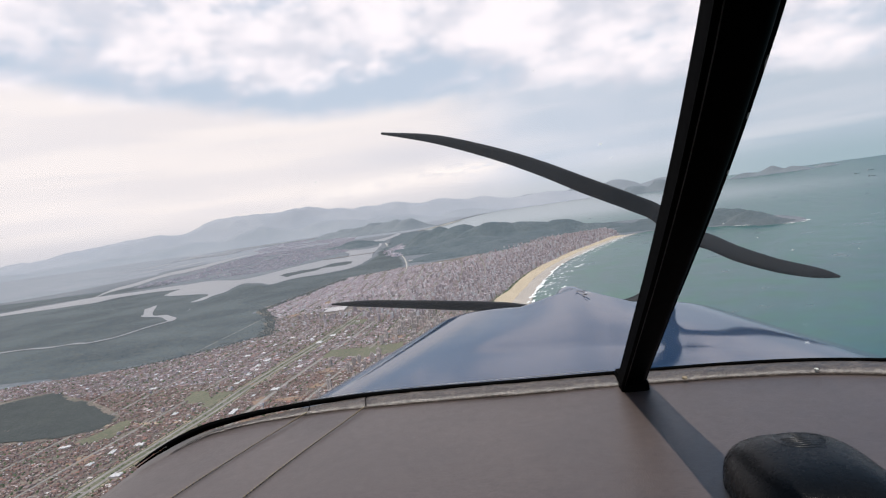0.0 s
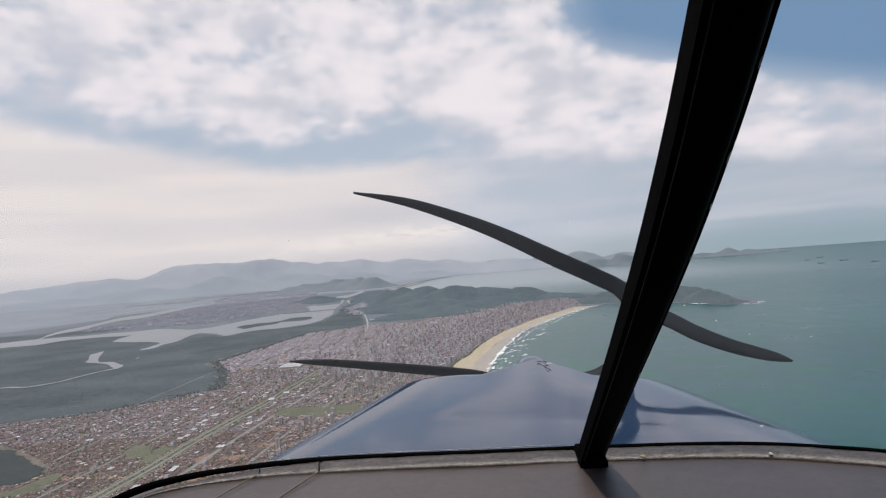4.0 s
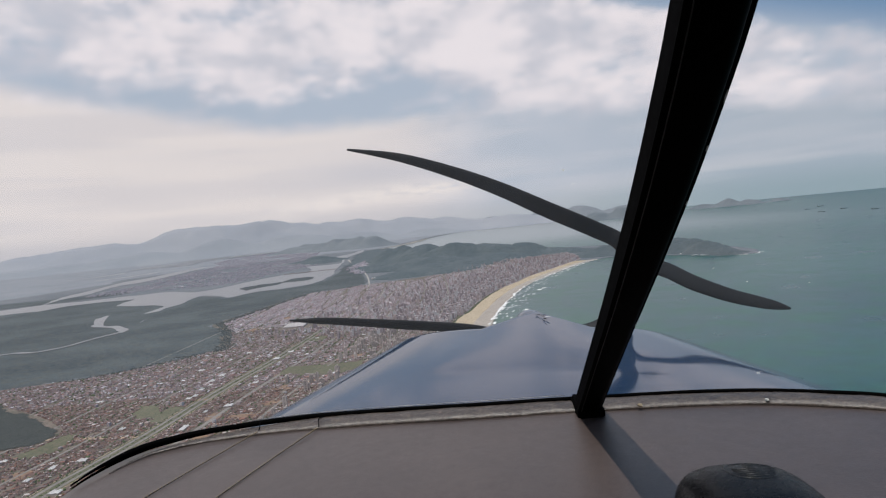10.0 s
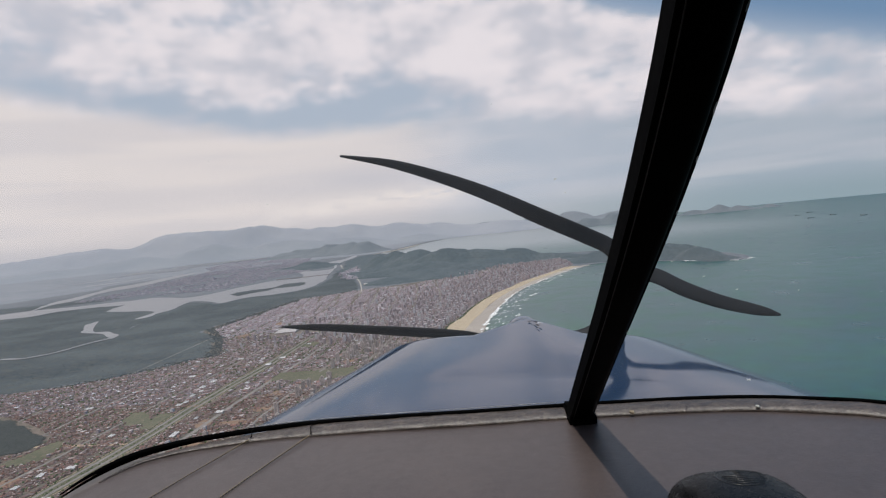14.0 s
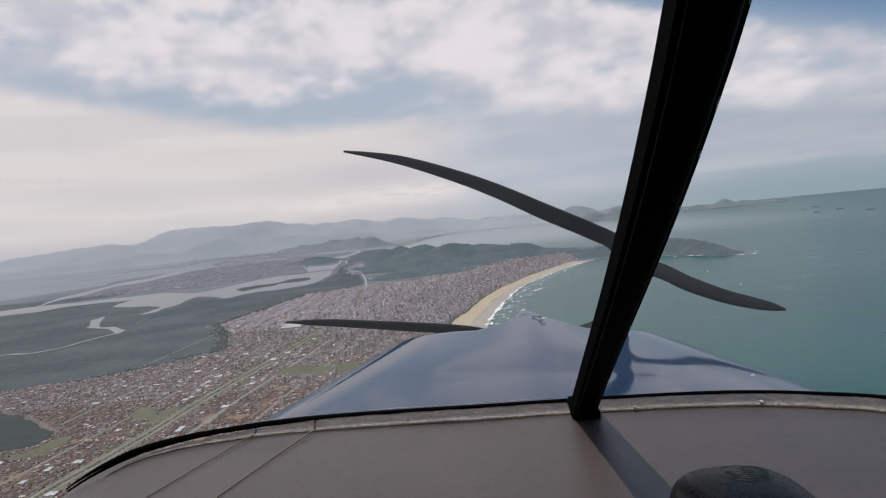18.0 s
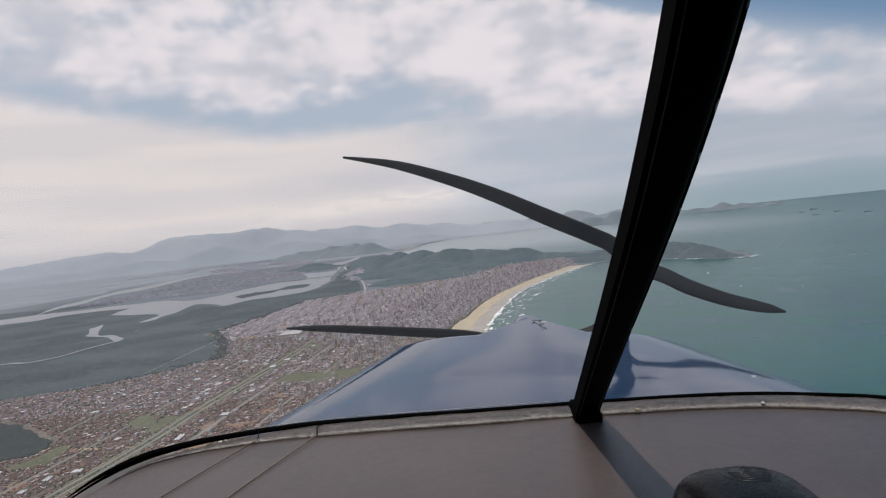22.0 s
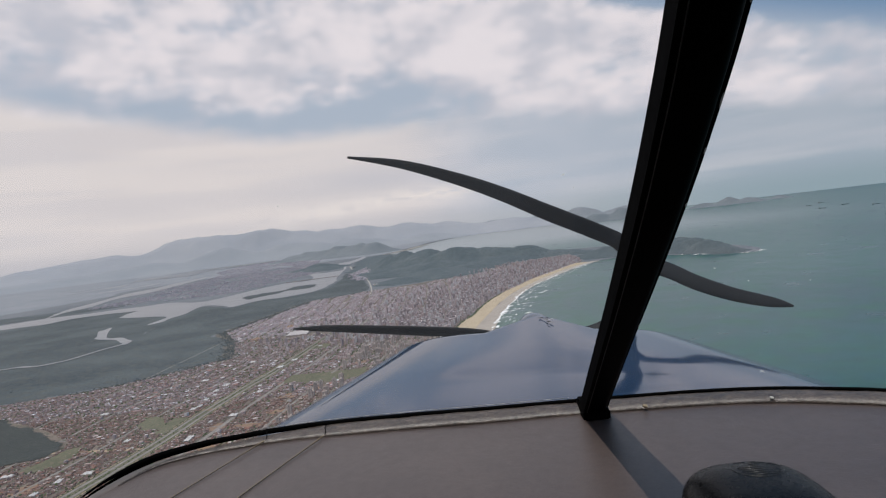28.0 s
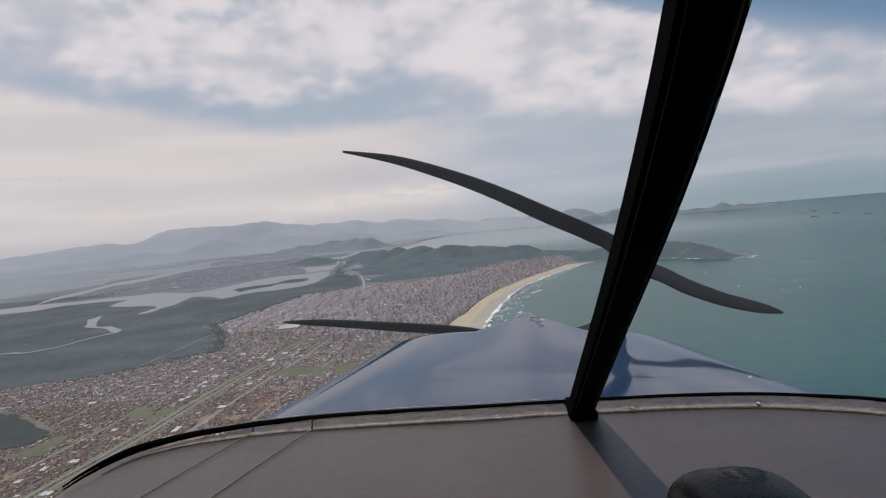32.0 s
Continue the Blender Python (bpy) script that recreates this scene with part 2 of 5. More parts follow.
def town_material(name, walls, roofs):
    """Roof colours on faces that look up, wall colours on the rest; both change from house to house."""
    m = bpy.data.materials.new(name)
    m.use_nodes = True
    nd, ln = m.node_tree.nodes, m.node_tree.links
    p = nd["Principled BSDF"]
    geo = nd.new("ShaderNodeNewGeometry")

    def ramp(cols, src):
        n = nd.new("ShaderNodeValToRGB")
        n.color_ramp.interpolation = "CONSTANT"
        while len(n.color_ramp.elements) < len(cols):
            n.color_ramp.elements.new(0.5)
        for i, c in enumerate(cols):
            n.color_ramp.elements[i].position = i / len(cols)
            n.color_ramp.elements[i].color = (*c, 1)
        ln.new(src, n.inputs[0])
        return n.outputs[0]

    again = nd.new("ShaderNodeMath")
    again.operation = "FRACT"
    mul = nd.new("ShaderNodeMath")
    mul.operation = "MULTIPLY"
    mul.inputs[1].default_value = 37.3
    ln.new(geo.outputs["Random Per Island"], mul.inputs[0])
    ln.new(mul.outputs[0], again.inputs[0])
    sp = nd.new("ShaderNodeSeparateXYZ")
    ln.new(geo.outputs["Normal"], sp.inputs[0])
    gt = nd.new("ShaderNodeMath")
    gt.operation = "GREATER_THAN"
    gt.inputs[1].default_value = 0.4
    ln.new(sp.outputs[2], gt.inputs[0])
    mx = nd.new("ShaderNodeMix")
    mx.data_type = "RGBA"
    ln.new(gt.outputs[0], mx.inputs[0])
    ln.new(ramp(walls, again.outputs[0]), mx.inputs[6])
    ln.new(ramp(roofs, geo.outputs["Random Per Island"]), mx.inputs[7])
    stain = nd.new("ShaderNodeTexNoise")
    stain.inputs["Scale"].default_value = 2.5
    tc = nd.new("ShaderNodeTexCoord")
    ln.new(tc.outputs["Object"], stain.inputs["Vector"])
    st = nd.new("ShaderNodeMapRange")
    ln.new(stain.outputs["Fac"], st.inputs[0])
    st.inputs[3].default_value, st.inputs[4].default_value = 0.7, 1.25
    cc = nd.new("ShaderNodeCombineColor")
    for i in range(3):
        ln.new(st.outputs[0], cc.inputs[i])
    mu = nd.new("ShaderNodeMix")
    mu.data_type, mu.blend_type = "RGBA", "MULTIPLY"
    mu.inputs[0].default_value = 1.0
    ln.new(mx.outputs[2], mu.inputs[6])
    ln.new(cc.outputs[0], mu.inputs[7])
    ln.new(mu.outputs[2], p.inputs["Base Color"])
    p.inputs["Roughness"].default_value = 0.85
    return m


SEA = material("sea_water", (0.0048, 0.0460, 0.0500), (0.0110, 0.0720, 0.0660), 0.0035, 0.30, 9.0, (0.0230, 0.0980, 0.0570), bump=0.03, bump_scale=0.4, spec=0.25)
nd, ln = SEA.node_tree.nodes, SEA.node_tree.links


def eased(src, a, b):
    n = nd.new("ShaderNodeMapRange")
    n.interpolation_type = "SMOOTHSTEP"
    ln.new(src, n.inputs[0])
    n.inputs[1].default_value, n.inputs[2].default_value = a, b
    return n.outputs[0]


# haze and sky reflection on the far bay, painted as a paler water colour
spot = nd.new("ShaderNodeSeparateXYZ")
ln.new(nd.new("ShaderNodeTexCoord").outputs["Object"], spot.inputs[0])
bay_haze = nd.new("ShaderNodeMath")
bay_haze.operation = "MULTIPLY"
ln.new(eased(spot.outputs[1], 1300, 2500), bay_haze.inputs[0])
ln.new(eased(spot.outputs[0], 1500, 350), bay_haze.inputs[1])
hazed = nd.new("ShaderNodeMix")
hazed.data_type = "RGBA"
ln.new(bay_haze.outputs[0], hazed.inputs[0])
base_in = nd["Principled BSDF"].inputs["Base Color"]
ln.new(base_in.links[0].from_socket, hazed.inputs[6])
hazed.inputs[7].default_value = (0.215, 0.245, 0.25, 1)
ln.new(hazed.outputs[2], base_in)
RIVER = material("river_water", (0.128, 0.138, 0.152), (0.142, 0.150, 0.162), 0.008, 0.26, 9.0, grainy=0.02)
for link in list(RIVER.node_tree.nodes["Principled BSDF"].inputs["Roughness"].links):
    RIVER.node_tree.links.remove(link)
RIVER.node_tree.nodes["Principled BSDF"].inputs["Roughness"].default_value = 0.3
# the lowland's base colour holds the blue-grey of distance haze
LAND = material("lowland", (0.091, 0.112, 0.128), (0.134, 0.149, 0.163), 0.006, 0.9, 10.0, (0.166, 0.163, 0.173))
EARTH_SOIL = material("bare_soil", (0.204, 0.124, 0.080), (0.264, 0.172, 0.114), 0.2, 0.9, 8.0, (0.170, 0.128, 0.091))
CITY_GROUND = material("city_ground", (0.1100, 0.0880, 0.0722), (0.1804, 0.1452, 0.1162), 0.035, 0.9, 12.0, (0.0704, 0.0774, 0.0546))
# some distance haze is put into the mangrove and forest base colours
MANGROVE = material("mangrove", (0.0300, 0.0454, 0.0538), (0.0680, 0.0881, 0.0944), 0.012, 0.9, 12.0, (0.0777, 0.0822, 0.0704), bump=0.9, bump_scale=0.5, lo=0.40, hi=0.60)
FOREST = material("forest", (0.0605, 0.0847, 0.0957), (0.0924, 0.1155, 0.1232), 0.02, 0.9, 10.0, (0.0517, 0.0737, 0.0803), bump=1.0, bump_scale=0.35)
WOOD_PATCH = material("dark_wood", (0.0240, 0.0318, 0.0304), (0.0390, 0.0474, 0.0416), 0.05, 0.9, 12.0, (0.0225, 0.0296, 0.0272), bump=1.0, bump_scale=0.8)
GRASS = material("grass", (0.0764, 0.0827, 0.0452), (0.1076, 0.1108, 0.0640), 0.05, 0.9, 10.0, (0.1560, 0.1326, 0.0897))
SAND = material("dry_sand", (0.41, 0.335, 0.225), (0.47, 0.39, 0.275), 0.05, 0.9, 8.0, (0.35, 0.28, 0.19))
WET_SAND = material("wet_sand", (0.30, 0.26, 0.21), (0.36, 0.31, 0.25), 0.05, 0.45, 8.0)
FOAM = material("foam", (0.72, 0.74, 0.72), (0.82, 0.83, 0.81), 0.2, 0.9, 6.0)
ASPHALT = material("asphalt", (0.176, 0.163, 0.150), (0.234, 0.215, 0.195), 0.1, 0.9, 8.0)
PALE_ROAD = material("pale_concrete_road", (0.33, 0.31, 0.27), (0.42, 0.39, 0.34), 0.05, 0.9, 8.0)
DIRT = material("bare_earth", (0.33, 0.24, 0.16), (0.40, 0.31, 0.22), 0.1, 0.9, 8.0)
# distance haze is put into the base colours of the far land and hills
HAZED_RANGE = material("hazed_range", (0.2656, 0.2849, 0.3119), (0.3042, 0.3172, 0.3388), 0.0035, 0.95, 8.0, grainy=0.03)
HAZED_PLAIN = material("hazed_plain", (0.1681, 0.1902, 0.2116), (0.2173, 0.2337, 0.2526), 0.006, 0.95, 7.0, (0.2583, 0.2608, 0.2747), grainy=0.12)
HAZED_FOOTHILL = material("foothills", (0.2280, 0.2493, 0.2736), (0.2584, 0.2774, 0.2964), 0.003, 0.95, 8.0, grainy=0.04)
HAZED_SHORE = material("hazed_shore_hills", (0.1700, 0.1913, 0.2125), (0.1997, 0.2210, 0.2380), 0.004, 0.95, 8.0, grainy=0.05)
HAZED_HILL = material("hazed_wooded_hill", (0.135, 0.157, 0.172), (0.165, 0.187, 0.20), 0.008, 0.95, 9.0, grainy=0.1)
HAZED_ISLE = material("hazed_isle", (0.115, 0.14, 0.155), (0.145, 0.17, 0.185), 0.01, 0.95, 8.0, grainy=0.06)
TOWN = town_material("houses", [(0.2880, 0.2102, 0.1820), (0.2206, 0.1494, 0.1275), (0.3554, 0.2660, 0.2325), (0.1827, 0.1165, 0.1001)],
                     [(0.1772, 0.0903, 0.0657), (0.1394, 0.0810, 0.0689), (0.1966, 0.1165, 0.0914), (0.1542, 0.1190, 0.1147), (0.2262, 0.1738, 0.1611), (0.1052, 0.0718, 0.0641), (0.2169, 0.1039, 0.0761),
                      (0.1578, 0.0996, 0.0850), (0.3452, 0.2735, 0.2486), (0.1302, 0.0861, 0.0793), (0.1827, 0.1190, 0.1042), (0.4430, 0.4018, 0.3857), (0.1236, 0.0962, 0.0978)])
# the near palette again, lightened and blued as painted haze
TOWN_MID_HAZE = town_material("mid_haze_houses", [(0.3699, 0.3036, 0.2953), (0.2833, 0.2151, 0.2066), (0.4565, 0.3824, 0.3770), (0.2345, 0.1674, 0.1623)],
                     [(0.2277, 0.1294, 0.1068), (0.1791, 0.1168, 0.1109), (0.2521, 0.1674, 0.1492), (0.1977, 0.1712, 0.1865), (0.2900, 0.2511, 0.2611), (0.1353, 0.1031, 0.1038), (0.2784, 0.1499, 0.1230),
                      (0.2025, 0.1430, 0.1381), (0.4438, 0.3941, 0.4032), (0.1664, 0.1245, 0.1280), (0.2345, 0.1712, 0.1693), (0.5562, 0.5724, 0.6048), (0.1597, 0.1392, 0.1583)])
# the far houses and the towers carry distance haze in their colours
TOWN_FAR_HAZE = town_material("far_haze_houses", [(0.5405, 0.4797, 0.5111), (0.4666, 0.3887, 0.4059), (0.5405, 0.5301, 0.5351), (0.4190, 0.3419, 0.3595)],
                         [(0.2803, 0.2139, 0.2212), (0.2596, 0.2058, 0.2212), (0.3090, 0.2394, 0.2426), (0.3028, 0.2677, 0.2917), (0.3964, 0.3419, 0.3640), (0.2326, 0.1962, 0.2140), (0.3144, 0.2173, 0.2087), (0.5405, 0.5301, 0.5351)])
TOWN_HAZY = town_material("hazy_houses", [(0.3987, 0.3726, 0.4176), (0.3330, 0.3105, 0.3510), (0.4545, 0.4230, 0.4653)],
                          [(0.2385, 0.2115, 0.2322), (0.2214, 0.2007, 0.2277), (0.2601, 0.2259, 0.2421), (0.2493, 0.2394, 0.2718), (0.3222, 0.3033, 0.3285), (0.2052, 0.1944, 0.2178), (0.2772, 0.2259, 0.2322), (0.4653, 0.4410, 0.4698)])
TOWERS_HAZE = town_material("towers", [(0.4770, 0.4212, 0.4260), (0.5242, 0.5149, 0.5258), (0.3625, 0.3136, 0.3202), (0.4579, 0.3748, 0.3636), (0.2862, 0.2436, 0.2539)],
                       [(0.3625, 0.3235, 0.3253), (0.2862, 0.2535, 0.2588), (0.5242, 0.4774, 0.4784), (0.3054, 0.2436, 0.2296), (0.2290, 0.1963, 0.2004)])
TOWER_WALL = material("tower_render", (0.4392, 0.3782, 0.3477), (0.5246, 0.4575, 0.4148), 0.3, 0.85, 6.0, per="object", spread=0.25)
TOWER_ROOF = material("tower_roof", (0.24, 0.21, 0.195), (0.32, 0.285, 0.26), 0.5, 0.9, 6.0, per="object", spread=0.2)
TOWER_GLASS = material("tower_glazing", (0.1950, 0.1800, 0.1800), (0.2550, 0.2400, 0.2325), 0.8, 0.5, 4.0)
SHED_ROOF = material("shed_roof", (0.36, 0.34, 0.33), (0.45, 0.42, 0.41), 0.2, 0.7, 6.0)
METAL_ROOF = material("metal_roof", (0.44, 0.43, 0.42), (0.62, 0.60, 0.58), 0.2, 0.6, 6.0)
LEAVES = material("city_trees", (0.045, 0.07, 0.03), (0.085, 0.11, 0.05), 0.1, 0.9, 6.0, per="island", spread=0.3)
HULL = material("ship_hull", (0.10, 0.125, 0.14), (0.13, 0.15, 0.16), 0.1, 0.7, 6.0)
SHIP_WHITE = material("ship_house", (0.45, 0.46, 0.46), (0.52, 0.52, 0.52), 0.1, 0.7, 6.0)

PAINT = material("blue_cowl_paint", (0.009, 0.030, 0.070), (0.013, 0.038, 0.084), 1.5, 0.05, 9.0, bump=0.004, bump_scale=3.0, spec=0.2, grainy=0.06)
LEATHER = material("dash_leatherette", (0.0504, 0.0360, 0.0315), (0.0648, 0.0468, 0.0405), 6.0, 0.40, 10.0, bump=0.4, bump_scale=420.0, spec=0.9)
# the roll's glints and dark creases are partly put into its colour
TRIM = material("rolled_leather", (0.0405, 0.0296, 0.0230), (0.0662, 0.0496, 0.0385), 14.0, 0.34, 5.0, (0.0966, 0.0748, 0.0582), bump=1.0, bump_scale=400.0, spec=0.8, grainy=0.65)
RUBBER = material("black_rubber", (0.0010, 0.0010, 0.0010), (0.002, 0.002, 0.002), 20.0, 0.8, 6.0, spec=0.02)
BLACK = material("black_plastic", (0.0006, 0.0006, 0.0007), (0.0012, 0.0012, 0.0013), 12.0, 0.5, 8.0, bump=0.08, bump_scale=200.0, spec=0.012)
POD_BLACK = material("pod_plastic", (0.0022, 0.0023, 0.0026), (0.004, 0.0042, 0.0046), 12.0, 0.27, 10.0, bump=0.4, bump_scale=420.0, spec=0.10)
POD_TRIM = material("pod_trim", (0.012, 0.013, 0.014), (0.02, 0.021, 0.022), 20.0, 0.35, 6.0)
THREAD = material("tan_thread", (0.21, 0.165, 0.105), (0.28, 0.225, 0.15), 60.0, 0.8, 5.0)
BLADE = material("prop_blade", (0.009, 0.010, 0.011), (0.015, 0.016, 0.017), 4.0, 0.6, 8.0, spec=0.15)
BARE = material("chipped_metal", (0.35, 0.35, 0.35), (0.5, 0.5, 0.5), 40.0, 0.5, 5.0)
EDGE_GREY = material("edge_highlight", (0.006, 0.006, 0.006), (0.018, 0.018, 0.018), 30.0, 0.5, 6.0)
PANE_EDGE = material("pane_edge", (0.08, 0.08, 0.08), (0.30, 0.30, 0.30), 9.0, 0.35, 9.0, (0.08, 0.08, 0.08), grainy=0.5)
LINING = material("cabin_lining", (0.10, 0.095, 0.09), (0.13, 0.125, 0.12), 3.0, 0.9, 9.0)
SMEAR = bpy.data.materials.new("dried_splash")
SMEAR.use_nodes = True
sn, sl = SMEAR.node_tree.nodes, SMEAR.node_tree.links
sn.remove(sn["Principled BSDF"])
pale, veil, pair_ = sn.new("ShaderNodeBsdfDiffuse"), sn.new("ShaderNodeBsdfTranslucent"), sn.new("ShaderNodeMixShader")
pale.inputs[0].default_value = veil.inputs[0].default_value = (0.82, 0.82, 0.78, 1)
pair_.inputs[0].default_value = 0.6
sl.new(pale.outputs[0], pair_.inputs[1])
sl.new(veil.outputs[0], pair_.inputs[2])
sl.new(pair_.outputs[0], sn["Material Output"].inputs[0])

GLASS = bpy.data.materials.new("windscreen_acrylic")
GLASS.use_nodes = True
gn, gl = GLASS.node_tree.nodes, GLASS.node_tree.links
gn.remove(gn["Principled BSDF"])
clear = gn.new("ShaderNodeBsdfTransparent")
clear.inputs[0].default_value = (0.975, 0.965, 0.975, 1)
# besides the smears, this bluish film paints a veil of haze over the country
film = gn.new("ShaderNodeBsdfTranslucent")
film.inputs[0].default_value = (0.74, 0.79, 0.86, 1)
gloss = gn.new("ShaderNodeBsdfGlossy")
gloss.inputs["Roughness"].default_value = 0.02
smudge = gn.new("ShaderNodeTexNoise")
smudge.inputs["Scale"].default_value, smudge.inputs["Detail"].default_value = 3.0, 5.0
gtc = gn.new("ShaderNodeTexCoord")
gl.new(gtc.outputs["Object"], smudge.inputs["Vector"])
amount = gn.new("ShaderNodeMapRange")
gl.new(smudge.outputs["Fac"], amount.inputs[0])
amount.inputs[1].default_value, amount.inputs[2].default_value = 0.3, 0.75
amount.inputs[3].default_value, amount.inputs[4].default_value = 0.014, 0.04
mix_a, mix_b = gn.new("ShaderNodeMixShader"), gn.new("ShaderNodeMixShader")
port = gn.new("ShaderNodeSeparateXYZ")
gl.new(gtc.outputs["Object"], port.inputs[0])
# the reflection near the port edge, painted as extra film with a slanting border
slant = gn.new("ShaderNodeMath")
slant.operation = "MULTIPLY_ADD"
gl.new(port.outputs[2], slant.inputs[0])
slant.inputs[1].default_value = -1.12
gl.new(port.outputs[0], slant.inputs[2])
glare = gn.new("ShaderNodeMapRange")
glare.interpolation_type = "SMOOTHSTEP"
gl.new(slant.outputs[0], glare.inputs[0])
glare.inputs[1].default_value, glare.inputs[2].default_value = -0.412, -0.424
glare.inputs[3].default_value, glare.inputs[4].default_value = 0.0, 0.022
total = gn.new("ShaderNodeMath")
gl.new(amount.outputs[0], total.inputs[0])
gl.new(glare.outputs[0], total.inputs[1])
gl.new(total.outputs[0], mix_a.inputs[0])
gl.new(clear.outputs[0], mix_a.inputs[1])
gl.new(film.outputs[0], mix_a.inputs[2])
mix_b.inputs[0].default_value = 0.03
gl.new(mix_a.outputs[0], mix_b.inputs[1])
gl.new(gloss.outputs[0], mix_b.inputs[2])
gl.new(mix_b.outputs[0], gn["Material Output"].inputs[0])


# ---- mesh helpers ----
# Past 2500 m the country is drawn closer together, so that the horizon keeps its height; it rises there by this much.
def lift(r):
    q = np.clip((np.asarray(r, float) - 2500) / 2400, 0, 0.985)
    full = 2500 - 2400 * np.log(1 - q)
    return np.where(q > 0, ALT * (1 - np.minimum(r, 2500 + 2400 * q) / full), 0.0)


def obj(name, verts, faces, mat, parent=None, smooth=False):
    me = bpy.data.meshes.new(name)
    far_off = np.array(verts, float)
    out_r = np.hypot(far_off[:, 0], far_off[:, 1])
    if len(out_r) and out_r.max() > 2500:
        far_off[:, 2] += lift(out_r) + (0.0 if name == "water" else 1.0) * np.clip((out_r - 2500) / 300, 0, 1)
        verts = far_off.tolist()
    me.from_pydata(verts, [], faces)
    me.update()
    if smooth:
        me.polygons.foreach_set("use_smooth", [True] * len(me.polygons))
    me.materials.append(mat)
    ob = new(name, me)
    ob.parent = parent
    return ob


def part(name, bm, mat, parent, label="", smooth=True):
    me = bpy.data.meshes.new(name)
    bm.normal_update()
    bm.to_mesh(me)
    bm.free()
    me.polygons.foreach_set("use_smooth", [smooth] * len(me.polygons))
    me.materials.append(mat)
    ob = new(name, me)
    ob.parent = parent
    if label:
        tagged(ob, label)
    return ob


def thing(name, at, label, category, group="", kind=""):
    e = new(name)
    e.location = at
    return tagged(e, label, category, group, kind)


def spline(pts, n=8, closed=False):
    """Catmull-Rom through the control points."""
    pts = [np.array(p, float) for p in pts]
    out, k = [], len(pts)
    for i in range(k if closed else k - 1):
        if closed:
            a, b, c, d = (pts[(i + j) % k] for j in (-1, 0, 1, 2))
        else:
            a, b, c, d = pts[max(i - 1, 0)], pts[i], pts[i + 1], pts[min(i + 2, k - 1)]
        for j in range(n):
            t = j / n
            out.append(0.5 * (2 * b + (c - a) * t + (2 * a - 5 * b + 4 * c - d) * t * t + (3 * b - a - 3 * c + d) * t ** 3))
    if not closed:
        out.append(pts[-1])
    return out


def wobble(pts, amp, size):
    out = []
    for p in pts:
        v = noise.noise_vector(Vector((p[0] / size, p[1] / size, 3.3)))
        out.append(np.array([p[0] + amp * v.x, p[1] + amp * v.y]))
    return out


def patch(name, pts, z, mat, label, category, kind="structure", n=8, amp=0.0, size=30.0, thick=0.0):
    """A level piece of country with a curved outline."""
    loop = spline(pts, n, True)
    if amp:
        loop = wobble(loop, amp, size)
    k = len(loop)
    rim = [Vector((p[0], p[1])) for p in loop]
    inner = []
    if max(v.length for v in rim) > 2600:
        lo, hi = np.min([tuple(v) for v in rim], 0), np.max([tuple(v) for v in rim], 0)
        gx, gy = np.meshgrid(np.arange(lo[0], hi[0], 95.0), np.arange(lo[1], hi[1], 95.0))
        gx, gy = gx.ravel(), gy.ravel()
        keep = in_poly(gx, gy, [tuple(v) for v in rim]) & (np.hypot(gx, gy) > 2350)
        inner = [Vector((a, b)) for a, b in zip(gx[keep], gy[keep])]
    flat, _, tris, _, _, _ = geometry.delaunay_2d_cdt(rim + inner, [], [list(range(k))], 1, 1e-4)
    verts = [(v.x, v.y, z) for v in flat]
    faces = []
    for f in tris:
        a, b, c = (flat[i] for i in f[:3])
        faces.append(tuple(f) if (b - a).cross(c - a) > 0 else tuple(reversed(f)))
    if thick:
        n0 = len(verts)
        verts += [(p[0], p[1], z) for p in loop] + [(p[0], p[1], z - thick) for p in loop]
        faces += [(n0 + i, n0 + i + k, n0 + (i + 1) % k + k, n0 + (i + 1) % k) for i in range(k)]
    return tagged(obj(name, verts, faces, mat), label, category, kind=kind)


def ribbon(name, pts, widths, z, mat, label="", category="", kind="structure", parent=None, n=8, amp=0.0, size=20.0):
    """A level strip along a curved line; widths at its control points."""
    line = spline([(p[0], p[1], w) for p, w in zip(pts, widths)], n)
    verts = []
    for i, p in enumerate(line):
        q = line[min(i + 1, len(line) - 1)] - line[max(i - 1, 0)]
        d = np.array([q[0], q[1]]) / max(1e-6, math.hypot(q[0], q[1]))
        w = p[2] / 2
        a = noise.noise(Vector((p[0] / size, p[1] / size, 1.0))) * amp
        b = noise.noise(Vector((p[0] / size, p[1] / size, 9.0))) * amp
        verts += [(p[0] - d[1] * (w + a), p[1] + d[0] * (w + a), z), (p[0] + d[1] * (w + b), p[1] - d[0] * (w + b), z)]
    faces = [(2 * i, 2 * i + 1, 2 * i + 3, 2 * i + 2) for i in range(len(line) - 1)]
    ob = obj(name, verts, faces, mat, parent)
    return tagged(ob, label, category, kind=kind) if label else ob


def in_poly(x, y, poly):
    inside = np.zeros(np.shape(x), bool)
    k = len(poly)
    for i in range(k):
        (x1, y1), (x2, y2) = poly[i][:2], poly[(i + 1) % k][:2]
        hit = ((y1 > y) != (y2 > y)) & (x < (x2 - x1) * (y - y1) / (y2 - y1 + 1e-9) + x1)
        inside ^= hit
    return inside


# ---- the country: sea, land, rivers ----
def shore(y):
    """x of the water's edge of the long beach."""
    return np.interp(y, [-600, 100, 300, 407, 491, 566, 641, 710, 777, 834, 906, 979, 1009], [-38, -13, -3, 2, 11, 23, 39, 57, 81, 106, 140, 179, 205])


